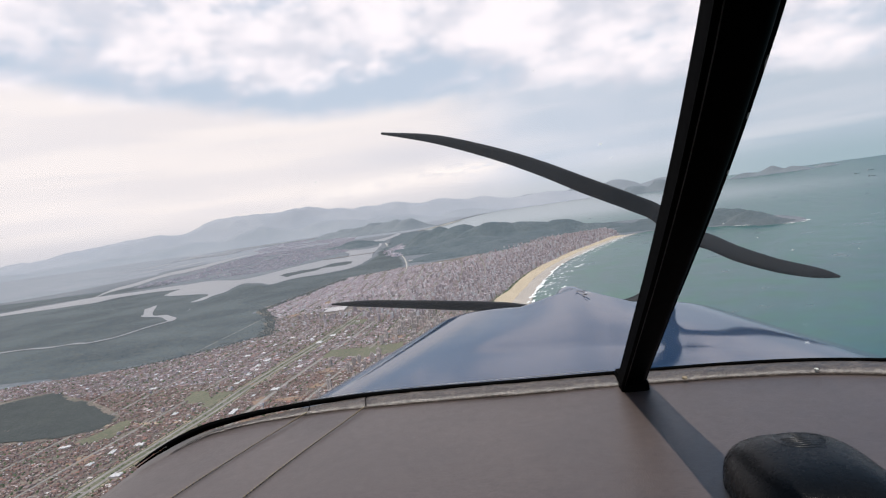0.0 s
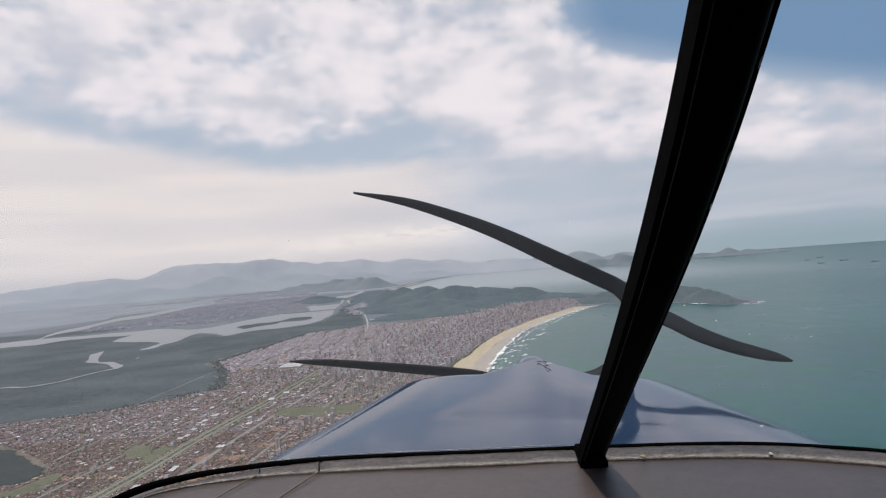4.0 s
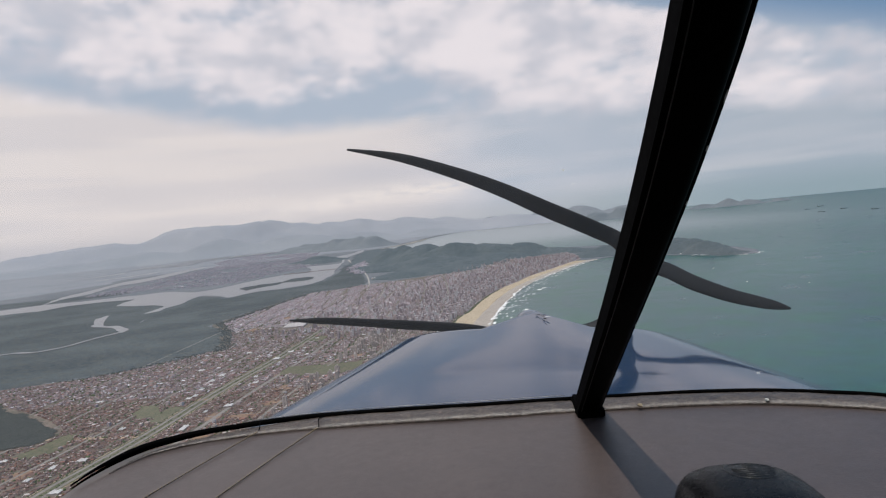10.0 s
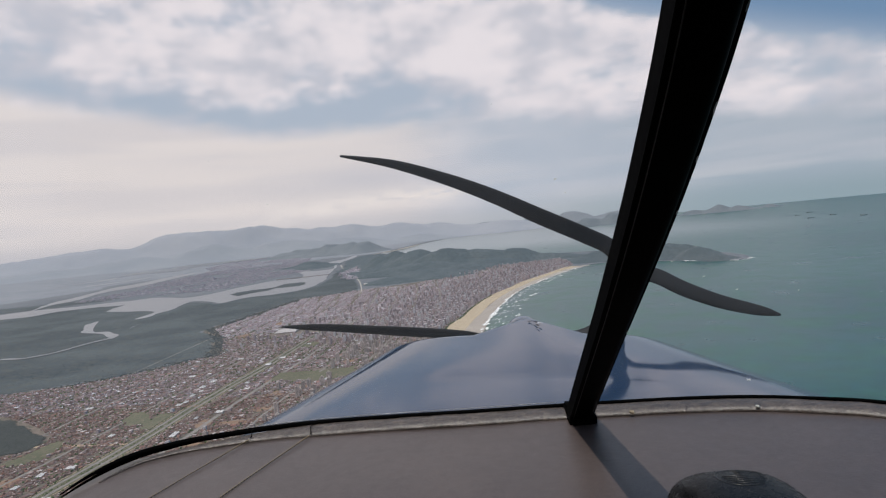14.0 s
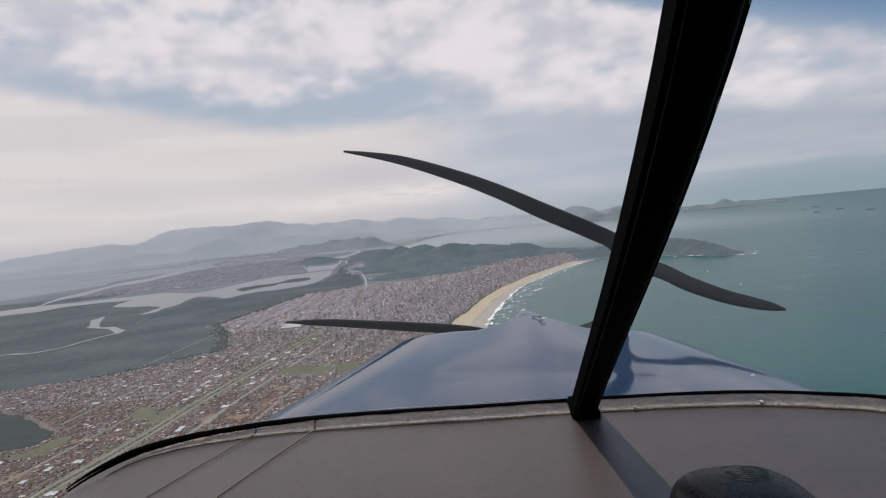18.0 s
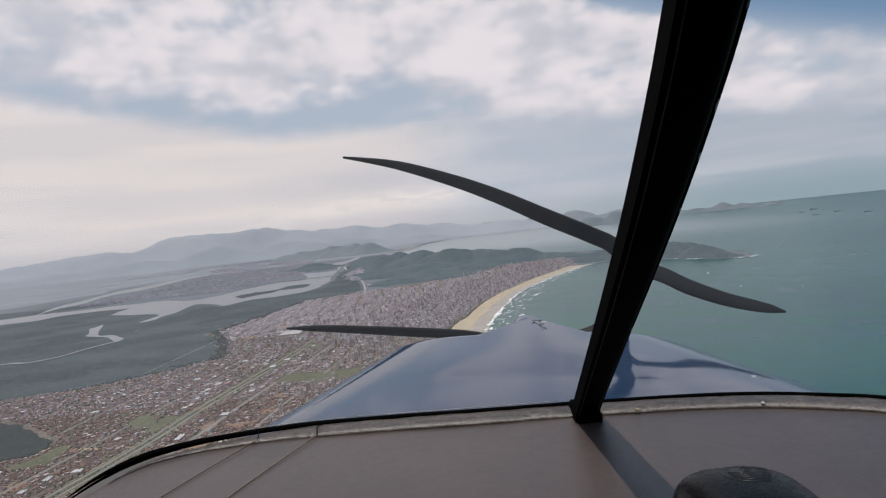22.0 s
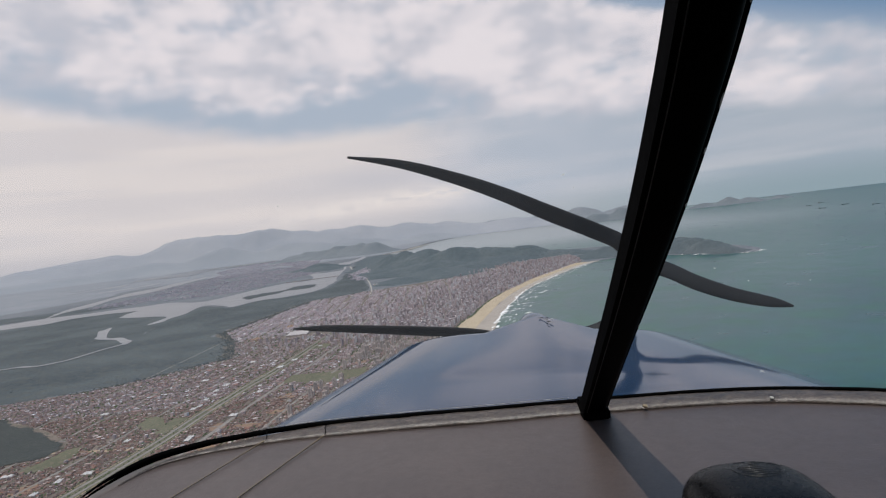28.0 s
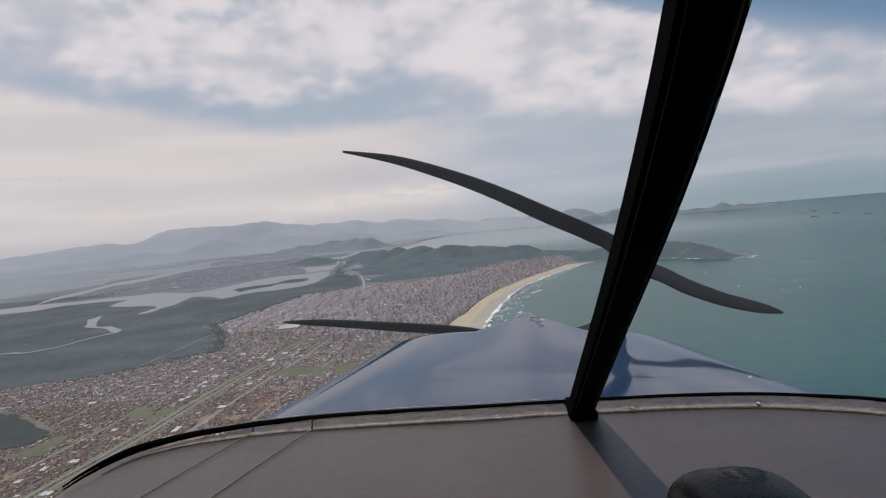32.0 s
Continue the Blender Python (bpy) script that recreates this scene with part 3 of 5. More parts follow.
def town_edge(y):
    """x of the back of the beach."""
    return np.interp(y, [-600, 100, 300, 439, 516, 549, 611, 670, 719, 758, 827, 875, 943, 1022, 1060], [-80, -48, -38, -25, -15, -5, 6, 20, 36, 52, 77, 101, 135, 173, 188])


def town_back(y):
    """x of the town's inland edge."""
    return np.interp(y, [0, 300, 385, 392, 400, 415, 437, 455, 465, 509, 558, 624, 678, 787, 869, 895, 930], [-800, -600, -330, -290, -265, -245, -220, -212, -193, -208, -226, -260, -254, -241, -233, -200, -165])


def hill_foot(x):
    """y of the foot of the wooded hill that ends the town."""
    return np.interp(x, [-260, -170, -121, -76, -62, -27, 22, 79, 158, 220], [880, 930, 948, 935, 987, 1037, 1108, 1190, 1240, 1100])


def highway(y):
    return np.interp(y, [-600, 200, 237, 276, 312, 361, 407, 511, 700, 864, 936, 1043], [-166, -155, -151, -147.5, -146, -142, -137, -131, -134, -147, -156, -176])


radii = [400.0, 1200.0, 2000.0] + list(np.arange(2500, 4790, 60.0)) + [4790.0]
ring = [(0.0, 0.0, 0.0)] + [(r * math.cos(a), r * math.sin(a), 0.0) for r in radii for a in np.linspace(0, 2 * math.pi, 181)[:-1]]
tiles = [(0, 1 + i, 1 + (i + 1) % 180) for i in range(180)]
tiles += [(1 + 180 * k + i, 181 + 180 * k + i, 181 + 180 * k + (i + 1) % 180, 1 + 180 * k + (i + 1) % 180) for k in range(len(radii) - 1) for i in range(180)]
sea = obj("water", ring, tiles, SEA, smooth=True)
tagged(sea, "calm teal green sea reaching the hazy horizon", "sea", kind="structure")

coast = [(float(shore(y)), y) for y in (-600, -300, 0, 150, 300, 407, 491, 566, 641, 710, 777, 834, 906, 979, 1009)]
coast += [(228, 1020), (252, 1006), (285, 972), (320, 930), (350, 880), (372, 856), (402, 880), (420, 960), (415, 1080), (385, 1230), (330, 1350), (250, 1420),
          (150, 1480), (40, 1600), (-60, 1750), (-150, 2050), (-240, 2400), (-352, 2720), (-295, 3150), (-228, 3590), (-86, 4080), (118, 4560), (343, 4790)]
coast += [(80, 4830), (-400, 4820), (-1800, 4500), (-3200, 3600), (-4200, 2400), (-4700, 900), (-4600, -600)]
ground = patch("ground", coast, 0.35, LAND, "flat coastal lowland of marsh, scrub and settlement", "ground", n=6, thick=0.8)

town_out = [(float(town_edge(y)), y) for y in (-200, 100, 300, 439, 516, 611, 719, 827, 943, 1055)]
town_out += [(170, 1200), (80, 1200), (20, 1120), (-62, 995), (-120, 955)] + [(float(town_back(y)) - 9, y) for y in (925, 895, 869, 787, 678, 624, 558, 509, 465, 437, 415, 396, 350)] + [(-600, 300), (-800, 50), (-800, -200)]
city_ground = patch("pavement", town_out, 0.40, CITY_GROUND, "grey and earth-brown streets and yards of the town", "town ground", n=4)

# beach: dry sand behind, wet sand at the water
ys = [-200, 0, 150, 300, 407, 491, 566, 641, 710, 777, 834, 906, 960, 1005]
dry = [(float(town_edge(y)) - 1.0, y) for y in ys] + [(float(0.42 * town_edge(y) + 0.58 * shore(y)), y) for y in reversed(ys)]
wet = [(float(0.44 * town_edge(y) + 0.56 * shore(y)), y) for y in ys] + [(float(shore(y)) + 3.0, y) for y in reversed(ys)]
patch("beach_sand", dry, 0.46, SAND, "wide pale strip of dry beach sand", "beach", n=5, amp=1.2, size=14)
patch("wet_sand", wet, 0.42, WET_SAND, "darker damp sand along the surf", "beach", n=5, amp=1.5, size=18)

WATERS = [
    [(-640, 1150), (-618, 1190), (-578, 1177), (-500, 1114), (-472, 1190), (-455, 1305), (-422, 1397), (-371, 1404), (-400, 1542), (-462, 1724), (-411, 1680), (-362, 1704), (-396, 1911), (-480, 2243), (-461, 2400), (-469, 2700),
     (-434, 2550), (-405, 2049), (-358, 1747), (-313, 1436), (-281, 1259), (-272, 1071), (-306, 1007), (-348, 991), (-372, 933), (-410, 984), (-452, 1016), (-448, 974), (-432, 908), (-432, 859), (-427, 816), (-438, 807), (-442, 842),
     (-449, 876), (-476, 912), (-561, 962), (-592, 1033), (-602, 1085)],
    [(-960, 980), (-836, 1130), (-790, 1150), (-725, 1148), (-683, 1168), (-622, 1160), (-602, 1082), (-659, 1080), (-709, 1064), (-721, 1012), (-757, 1005), (-820, 990)],
    [(-806, 1125), (-854, 1254), (-861, 1361), (-934, 1599), (-914, 1705), (-952, 1951), (-1047, 2421), (-1078, 2399), (-1066, 2200), (-1026, 1936), (-1030, 1800), (-951, 1520), (-907, 1340)],
    [(-1577, 2828), (-1539, 2883), (-1386, 2849), (-1315, 2871), (-1368, 3118), (-1303, 3328), (-1193, 3463), (-1110, 3640), (-1130, 4000), (-1290, 4250), (-1408, 4093), (-1473, 3766), (-1623, 3704), (-1544, 3242), (-1632, 3115)],
    [(-496, 822), (-494, 800), (-492, 785), (-461, 732), (-447, 705), (-407, 676), (-383, 646), (-366, 625), (-371, 648), (-390, 671), (-408, 692), (-432, 704), (-471, 773)],
    [(-386, 700), (-392, 716), (-399, 745), (-395, 728)],
]
CREEK_LINE = [(-368, 632), (-375, 612), (-379, 590), (-382, 561), (-390, 549), (-400, 541), (-420, 547), (-440, 542), (-470, 548), (-520, 540)]
for i, w in enumerate(WATERS):
    patch("river", w, (0.60 + 0.03 * i) + (1.0 if i == 3 else 0.0), RIVER, "pale grey tidal river winding through mangrove", "river", n=8, amp=4.0 if i < 4 else 1.2, size=30 if i < 4 else 9)
for i, (p, w) in enumerate([
    (CREEK_LINE, [6, 5, 4, 4, 5, 5, 6, 6, 6, 7]),
    ([(-1900, 1500), (-1700, 1480), (-1450, 1560)], [10, 45, 12]), ([(-1300, 2100), (-1220, 2250), (-1230, 2420)], [14, 40, 10]), ([(-1560, 2350), (-1480, 2500), (-1500, 2650)], [10, 45, 10]),
]):
    ribbon("river", p, w, 0.88 + 0.03 * i, RIVER, "narrow pale creek through the mangrove", "river", n=10, amp=1.5 if i == 0 else 6.0, size=18)
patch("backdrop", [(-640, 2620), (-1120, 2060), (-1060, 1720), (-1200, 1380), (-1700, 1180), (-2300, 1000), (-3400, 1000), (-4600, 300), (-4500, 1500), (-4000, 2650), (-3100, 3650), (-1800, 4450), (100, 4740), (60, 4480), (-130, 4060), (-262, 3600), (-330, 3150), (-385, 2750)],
      0.50, HAZED_PLAIN, "far lowland before the mountains, coloured blue-grey for haze", "lowland", n=8, amp=24, size=260)


def bumps(name, spots, mat, label, category, cell, amp, size, base=0.30, kind="", warp=0.35, parent=None):
    """Wooded ground raised by rounded rises (x, y, height, half-length, half-width, turn), cut off at its foot."""
    x0 = min(s[0] - 2.2 * max(s[3], s[4]) for s in spots)
    x1 = max(s[0] + 2.2 * max(s[3], s[4]) for s in spots)
    y0 = min(s[1] - 2.2 * max(s[3], s[4]) for s in spots)
    y1 = max(s[1] + 2.2 * max(s[3], s[4]) for s in spots)
    nx, ny = int((x1 - x0) / cell) + 1, int((y1 - y0) / cell) + 1
    gx, gy = np.meshgrid(x0 + cell * np.arange(nx), y0 + cell * np.arange(ny))
    h = np.zeros(gx.shape)
    for sx, sy, sh, a, b, turn in spots:
        c, s = math.cos(radians(turn)), math.sin(radians(turn))
        u, v = ((gx - sx) * c + (gy - sy) * s) / a, (-(gx - sx) * s + (gy - sy) * c) / b
        h = np.maximum(h, sh * np.exp(-1.1 * (u * u + v * v))) + 0.12 * sh * np.exp(-1.1 * (u * u + v * v))
    top = max(s[2] for s in spots)
    for j in range(ny):
        for i in range(nx):
            if h[j, i] > 0.02 * top:
                p = Vector((gx[j, i] / size, gy[j, i] / size, 0.7))
                h[j, i] *= 1 + warp * noise.fractal(p, 1.0, 2.0, 4)
                h[j, i] += amp * noise.noise(p * 9.0) + 0.6 * amp * noise.noise(p * 21.0)
    keep = h > 0.09 * top
    idx = -np.ones(h.shape, int)
    cells = keep[:-1, :-1] | keep[1:, :-1] | keep[:-1, 1:] | keep[1:, 1:]
    used = np.zeros(h.shape, bool)
    used[:-1, :-1] |= cells
    used[1:, :-1] |= cells
    used[:-1, 1:] |= cells
    used[1:, 1:] |= cells
    idx[used] = np.arange(used.sum())
    z = np.where(keep, base + h - 0.05 * top, base - 0.5)
    verts = np.stack([gx[used], gy[used], z[used]], 1).tolist()
    jj, ii = np.nonzero(cells)
    faces = np.stack([idx[jj, ii], idx[jj, ii + 1], idx[jj + 1, ii + 1], idx[jj + 1, ii]], 1).tolist()
    ob = obj(name, verts, faces, mat, parent, smooth=True)
    return tagged(ob, label, category, kind=kind)


# mangrove flats between the rivers and the town
def canopy(name, outline, mat, label, cell, height, size, z=0.42):
    loop = wobble(spline(outline, 8, True), size * 0.35, size)
    xs, ys_ = [p[0] for p in loop], [p[1] for p in loop]
    gx, gy = np.meshgrid(np.arange(min(xs), max(xs), cell), np.arange(min(ys_), max(ys_), cell))
    keep = in_poly(gx, gy, loop)
    z_ = np.full(gx.shape, z)
    js, is_ = np.nonzero(keep)
    for j, i in zip(js, is_):
        p = Vector((gx[j, i] / size, gy[j, i] / size, 0.2))
        z_[j, i] += height * (0.35 + 0.35 * noise.noise(p) + 0.5 * noise.noise(p * 5.3))
    idx = -np.ones(gx.shape, int)
    idx[keep] = np.arange(keep.sum())
    cells = keep[:-1, :-1] & keep[1:, :-1] & keep[:-1, 1:] & keep[1:, 1:]
    jj, ii = np.nonzero(cells)
    faces = np.stack([idx[jj, ii], idx[jj, ii + 1], idx[jj + 1, ii + 1], idx[jj + 1, ii]], 1).tolist()
    verts = np.stack([gx[keep], gy[keep], z_[keep]], 1).tolist()
    return tagged(obj(name, verts, faces, mat, smooth=True), label, "mangrove", kind="stuff")


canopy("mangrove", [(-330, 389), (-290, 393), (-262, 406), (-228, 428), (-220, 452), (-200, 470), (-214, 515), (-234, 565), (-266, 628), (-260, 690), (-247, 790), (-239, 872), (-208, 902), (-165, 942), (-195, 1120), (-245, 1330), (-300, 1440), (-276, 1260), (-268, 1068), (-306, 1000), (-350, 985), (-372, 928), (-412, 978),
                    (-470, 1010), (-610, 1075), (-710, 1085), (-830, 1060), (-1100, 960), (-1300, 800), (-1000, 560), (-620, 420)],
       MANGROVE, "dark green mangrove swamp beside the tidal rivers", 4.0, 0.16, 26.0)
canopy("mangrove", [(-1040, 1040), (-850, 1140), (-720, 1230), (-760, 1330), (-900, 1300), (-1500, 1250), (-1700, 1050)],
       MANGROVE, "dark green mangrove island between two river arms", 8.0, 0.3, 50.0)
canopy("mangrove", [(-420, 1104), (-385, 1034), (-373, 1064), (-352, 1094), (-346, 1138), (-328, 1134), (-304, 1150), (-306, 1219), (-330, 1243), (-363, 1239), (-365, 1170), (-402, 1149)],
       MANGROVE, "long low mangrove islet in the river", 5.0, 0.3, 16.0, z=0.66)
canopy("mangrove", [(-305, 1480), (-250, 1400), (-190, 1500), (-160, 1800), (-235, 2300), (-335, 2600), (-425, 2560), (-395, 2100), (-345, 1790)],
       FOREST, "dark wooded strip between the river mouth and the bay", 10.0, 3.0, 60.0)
canopy("wood", [(-290, 350), (-262, 330), (-232, 311), (-202, 283), (-197, 266), (-215, 258), (-262, 262), (-330, 300)],
       WOOD_PATCH, "dense dark patch of woodland inside the town", 1.4, 0.5, 9.0, z=0.5)
canopy("wood", [(-240, 232), (-215, 226), (-200, 205), (-215, 185), (-280, 190), (-290, 225)],
       WOOD_PATCH, "dense dark patch of woodland inside the town", 1.4, 0.5, 9.0, z=0.5)

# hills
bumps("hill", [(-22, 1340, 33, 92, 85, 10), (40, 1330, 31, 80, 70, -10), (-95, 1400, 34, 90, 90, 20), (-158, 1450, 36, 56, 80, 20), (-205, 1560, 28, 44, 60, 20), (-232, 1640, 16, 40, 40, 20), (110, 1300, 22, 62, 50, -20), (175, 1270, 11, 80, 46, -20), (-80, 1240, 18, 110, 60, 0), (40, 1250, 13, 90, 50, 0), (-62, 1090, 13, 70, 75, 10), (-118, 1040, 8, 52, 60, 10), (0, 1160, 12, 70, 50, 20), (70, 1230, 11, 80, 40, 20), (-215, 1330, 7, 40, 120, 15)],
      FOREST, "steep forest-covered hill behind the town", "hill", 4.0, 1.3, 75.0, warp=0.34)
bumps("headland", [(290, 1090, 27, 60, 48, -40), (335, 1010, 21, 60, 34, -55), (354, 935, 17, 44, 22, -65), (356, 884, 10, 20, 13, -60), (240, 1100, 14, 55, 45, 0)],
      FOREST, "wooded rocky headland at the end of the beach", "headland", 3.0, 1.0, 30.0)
bumps("hill", [(-560, 3120, 62, 110, 100, 60), (-650, 3150, 46, 120, 100, 80), (-470, 3080, 50, 110, 80, 70), (-860, 3300, 44, 150, 110, 0), (-760, 3250, 40, 120, 110, 0)], HAZED_HILL, "low wooded hill across the river", "hill", 10.0, 2.0, 110.0)
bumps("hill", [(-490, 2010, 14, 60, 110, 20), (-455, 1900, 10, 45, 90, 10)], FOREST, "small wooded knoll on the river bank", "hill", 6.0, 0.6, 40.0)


def far_spot(ax, dist, top, half, deep=160.0, turn=0.0):
    """A far rise by its bearing in degrees to the right of the nose, its distance and its height."""
    a = radians(ax)
    return (dist * math.sin(a), dist * math.cos(a), top, half, deep, turn)


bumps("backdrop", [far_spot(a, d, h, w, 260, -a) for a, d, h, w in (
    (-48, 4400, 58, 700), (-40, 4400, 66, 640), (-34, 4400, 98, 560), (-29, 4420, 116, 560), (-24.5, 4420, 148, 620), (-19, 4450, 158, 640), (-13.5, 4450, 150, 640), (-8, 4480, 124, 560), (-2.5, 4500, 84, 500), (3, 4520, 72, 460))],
    HAZED_RANGE, "mountain range coloured pale blue-grey for haze", "mountains", 24.0, 3.0, 260.0, kind="structure", warp=0.24)
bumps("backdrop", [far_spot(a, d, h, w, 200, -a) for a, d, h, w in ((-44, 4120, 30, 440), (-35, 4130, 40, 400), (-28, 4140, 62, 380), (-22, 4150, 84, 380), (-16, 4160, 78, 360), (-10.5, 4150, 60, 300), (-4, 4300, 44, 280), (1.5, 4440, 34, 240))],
      HAZED_FOOTHILL, "foothills below the range, coloured blue-grey for haze", "mountains", 22.0, 2.4, 260.0, kind="structure", warp=0.28)
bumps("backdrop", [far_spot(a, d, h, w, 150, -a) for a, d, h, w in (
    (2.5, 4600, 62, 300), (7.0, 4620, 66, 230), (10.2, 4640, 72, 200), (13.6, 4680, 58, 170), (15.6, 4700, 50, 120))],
    HAZED_SHORE, "mountain range across the bay, coloured blue-grey for haze", "mountains", 22.0, 1.2, 200.0, kind="structure")
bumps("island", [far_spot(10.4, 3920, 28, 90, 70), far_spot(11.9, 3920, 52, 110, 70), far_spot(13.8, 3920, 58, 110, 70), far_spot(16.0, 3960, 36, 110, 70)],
      HAZED_ISLE, "hazy wooded island in the bay", "island", 16.0, 3.0, 120.0, base=-2)
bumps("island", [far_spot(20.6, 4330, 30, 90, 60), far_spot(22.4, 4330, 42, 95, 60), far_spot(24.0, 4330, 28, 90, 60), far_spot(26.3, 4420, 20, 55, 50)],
      HAZED_ISLE, "hazy low island on the sea horizon", "island", 16.0, 3.0, 120.0, base=-2)

# ---- roads, fields, clearings ----
AVENUES = ((21, 2.2), (45, 1.4), (68, 1.4), (92, 1.3), (-26, 1.3), (-58, 1.2), (-92, 1.2))


def avenue(y, off):
    return highway(y) + off * (1 + 0.0003 * (np.asarray(y) - 200))


hy = [-200, 100, 200, 237, 276, 312, 361, 407, 511, 600, 680]
hx = [float(highway(y)) for y in hy]
hline = list(zip(hx, hy))
ribbon("road", hline, [7.6] * 8 + [4.4, 2.4, 1.2], 0.47, GRASS, "grass verge and median of the main highway", "road verge")
for off in (-2.0, 2.0):
    ribbon("road", [(x + off, y) for x, y in hline], [1.6] * 8 + [1.4, 1.0, 0.7], 0.53, ASPHALT, "pale grey dual-carriageway highway across the town", "highway")
for off, w in ((-3.2, 0.4), (3.2, 0.4)):
    ribbon("road", [(x + off * 1.3, y) for x, y in hline[:9]], [w] * 9, 0.52, DIRT, "sandy service lane beside the highway", "road")
ribbon("road", [(-300, 285), (-200, 270), (-152, 262)], [2.0, 2.4, 2.4], 0.52, DIRT, "earth road along the wood's edge", "road")
ribbon("road", [(-147, 864), (-156, 936), (-176, 1051), (-200, 1170), (-249, 1375), (-302, 1577), (-366, 1866)], [1.2, 1.8, 2.2, 2.4, 3, 4, 5], 0.92, PALE_ROAD, "pale causeway road leading to the river bridge", "road")
for off, wide in AVENUES:
    pts = [(float(avenue(y, off)), y) for y in (60, 140, 200, 260, 320, 380, 440, 500, 560, 630, 700, 860) if float(avenue(y, off)) > float(town_back(y)) + 5]
    ribbon("road", pts, [wide] * len(pts), 0.50, ASPHALT, "straight paved avenue parallel to the beach", "road")
for y0 in range(150, 900, 46):
    x0, x1 = float(town_back(y0)) + 6, float(town_edge(y0)) - 4
    ribbon("road", [(max(x0, -420), y0 + 6), ((max(x0, -420) + x1) / 2, y0), (x1, y0 - 5)], [1.1] * 3, 0.49, ASPHALT, "narrow cross street running to the beach", "road", n=3)

EARTH = [(-146, 318, 5, 2), (-70, 262, 6, 3), (-76, 318, 5, 3), (-66, 345, 6, 3), (-84, 236, 5, 3), (-60, 372, 5, 3), (-112, 282, 9, 5), (-104, 300, 7, 4), (-98, 268, 8, 4), (-108, 330, 6, 5), (-120, 255, 6, 4), (-88, 296, 6, 4), (-128, 284, 4, 6), (-92, 340, 5, 5), (-118, 362, 5, 4), (-80, 400, 5, 4), (-190, 250, 7, 4), (-178, 226, 6, 5),
         (-58, 424, 6, 2), (-62, 440, 5, 4), (-205, 560, 8, 12), (-190, 620, 9, 14)]
for x, y, a, b in EARTH:
    patch("bare_lot", [(x - a, y - b * 0.6), (x - a * 0.4, y + b), (x + a, y + b * 0.5), (x + a * 0.7, y - b)], 0.485, EARTH_SOIL, "bare orange-brown earth lot between houses", "bare ground", n=6, amp=2.2, size=4)
FIELDS = [
    [(-119, 362), (-119, 382), (-94.4, 379), (-93.4, 355)], [(-92.4, 354), (-92, 378), (-71, 382), (-71, 357)],
    [(-176, 302), (-177, 316), (-166, 310), (-157, 292), (-166, 290)], [(-158, 284), (-160, 308), (-151.5, 308), (-152.5, 282)],
    [(-198, 246), (-194, 262), (-192, 277), (-186, 272), (-181, 252), (-190, 245)],
    [(-130, 470), (-128, 490), (-118, 488), (-119, 468)],
]
for i, q in enumerate(FIELDS):
    patch("field", q, 0.515 + 0.004 * i, GRASS, "level green playing field between the streets", "field", n=2)

CREEK = spline(CREEK_LINE, 6)


def noise_at(x, y, size):
    return np.array([noise.noise(Vector((a / size, b / size, 5.0))) for a, b in zip(x, y)])


# ---- the town: houses, trees ----
rng = np.random.RandomState(7)


def free(x, y):
    ok = (x > town_back(y) + 3) & (x < town_edge(y) - 1.5) & (np.abs(x - highway(y)) > np.interp(y, [420, 620], [5.6, 1.2]))
    for off, wide in AVENUES:
        ok &= np.abs(x - avenue(y, off)) > 0.5 * wide + 0.7
    ok &= ~((x > -178) & (x < -112) & (y > 540) & (y < 576)) & (y < hill_foot(x) - 4)
    for ex, ey, a, b in EARTH:
        ok &= ((x - ex) / a) ** 2 + ((y - ey) / b) ** 2 > 0.5 + 0.35 * np.sin(3.1 * x + 2.3 * y)
    for q in FIELDS:
        ok &= ~in_poly(x, y, q)
    ok &= ~((x > -97) & (x < -88) & (y > 350) & (y < 384))
    for q in ([(-290, 352), (-232, 313), (-200, 285), (-194, 264), (-215, 255), (-330, 262), (-340, 330)], [(-240, 234), (-198, 206), (-213, 182), (-290, 186), (-292, 228)]):
        ok &= ~in_poly(x, y, q)
    return ok


def lots(y0, y1, step, block):
    """House places in street blocks that follow the highway."""
    y, u = np.meshgrid(np.arange(y0, y1, step), np.arange(-480, 380, step), indexing="ij")
    bend = np.interp(y, [0, 500, 700, 1050], [0, 0, 25, 190]) * np.clip((u + 60) / 200, 0, 1)
    x = highway(y) + u + bend + rng.uniform(-0.34, 0.34, y.shape) * step
    us, ys_ = u + 3.5 * np.sin(y / 41 + u / 67) + 2.0 * np.sin(u / 23 + 1.0), y + 5.0 * np.sin(u / 31) + 3.0 * np.sin(y / 57)
    wide_ = block * (1 + 0.25 * np.sin(np.floor(us / 60) * 2.4 + np.floor(ys_ / 80) * 1.7))
    street = (np.mod(us, wide_) < 0.17 * wide_) | (np.mod(ys_, wide_ * 1.9) < 0.11 * wide_)
    keep = free(x, y) & ~street & (rng.rand(*y.shape) < 0.86 + 0.10 * np.sin(x / 13.0 + 2.0 * np.sin(y / 17.0)))
    return x[keep], y[keep] + rng.uniform(-0.36, 0.36, keep.sum()) * step


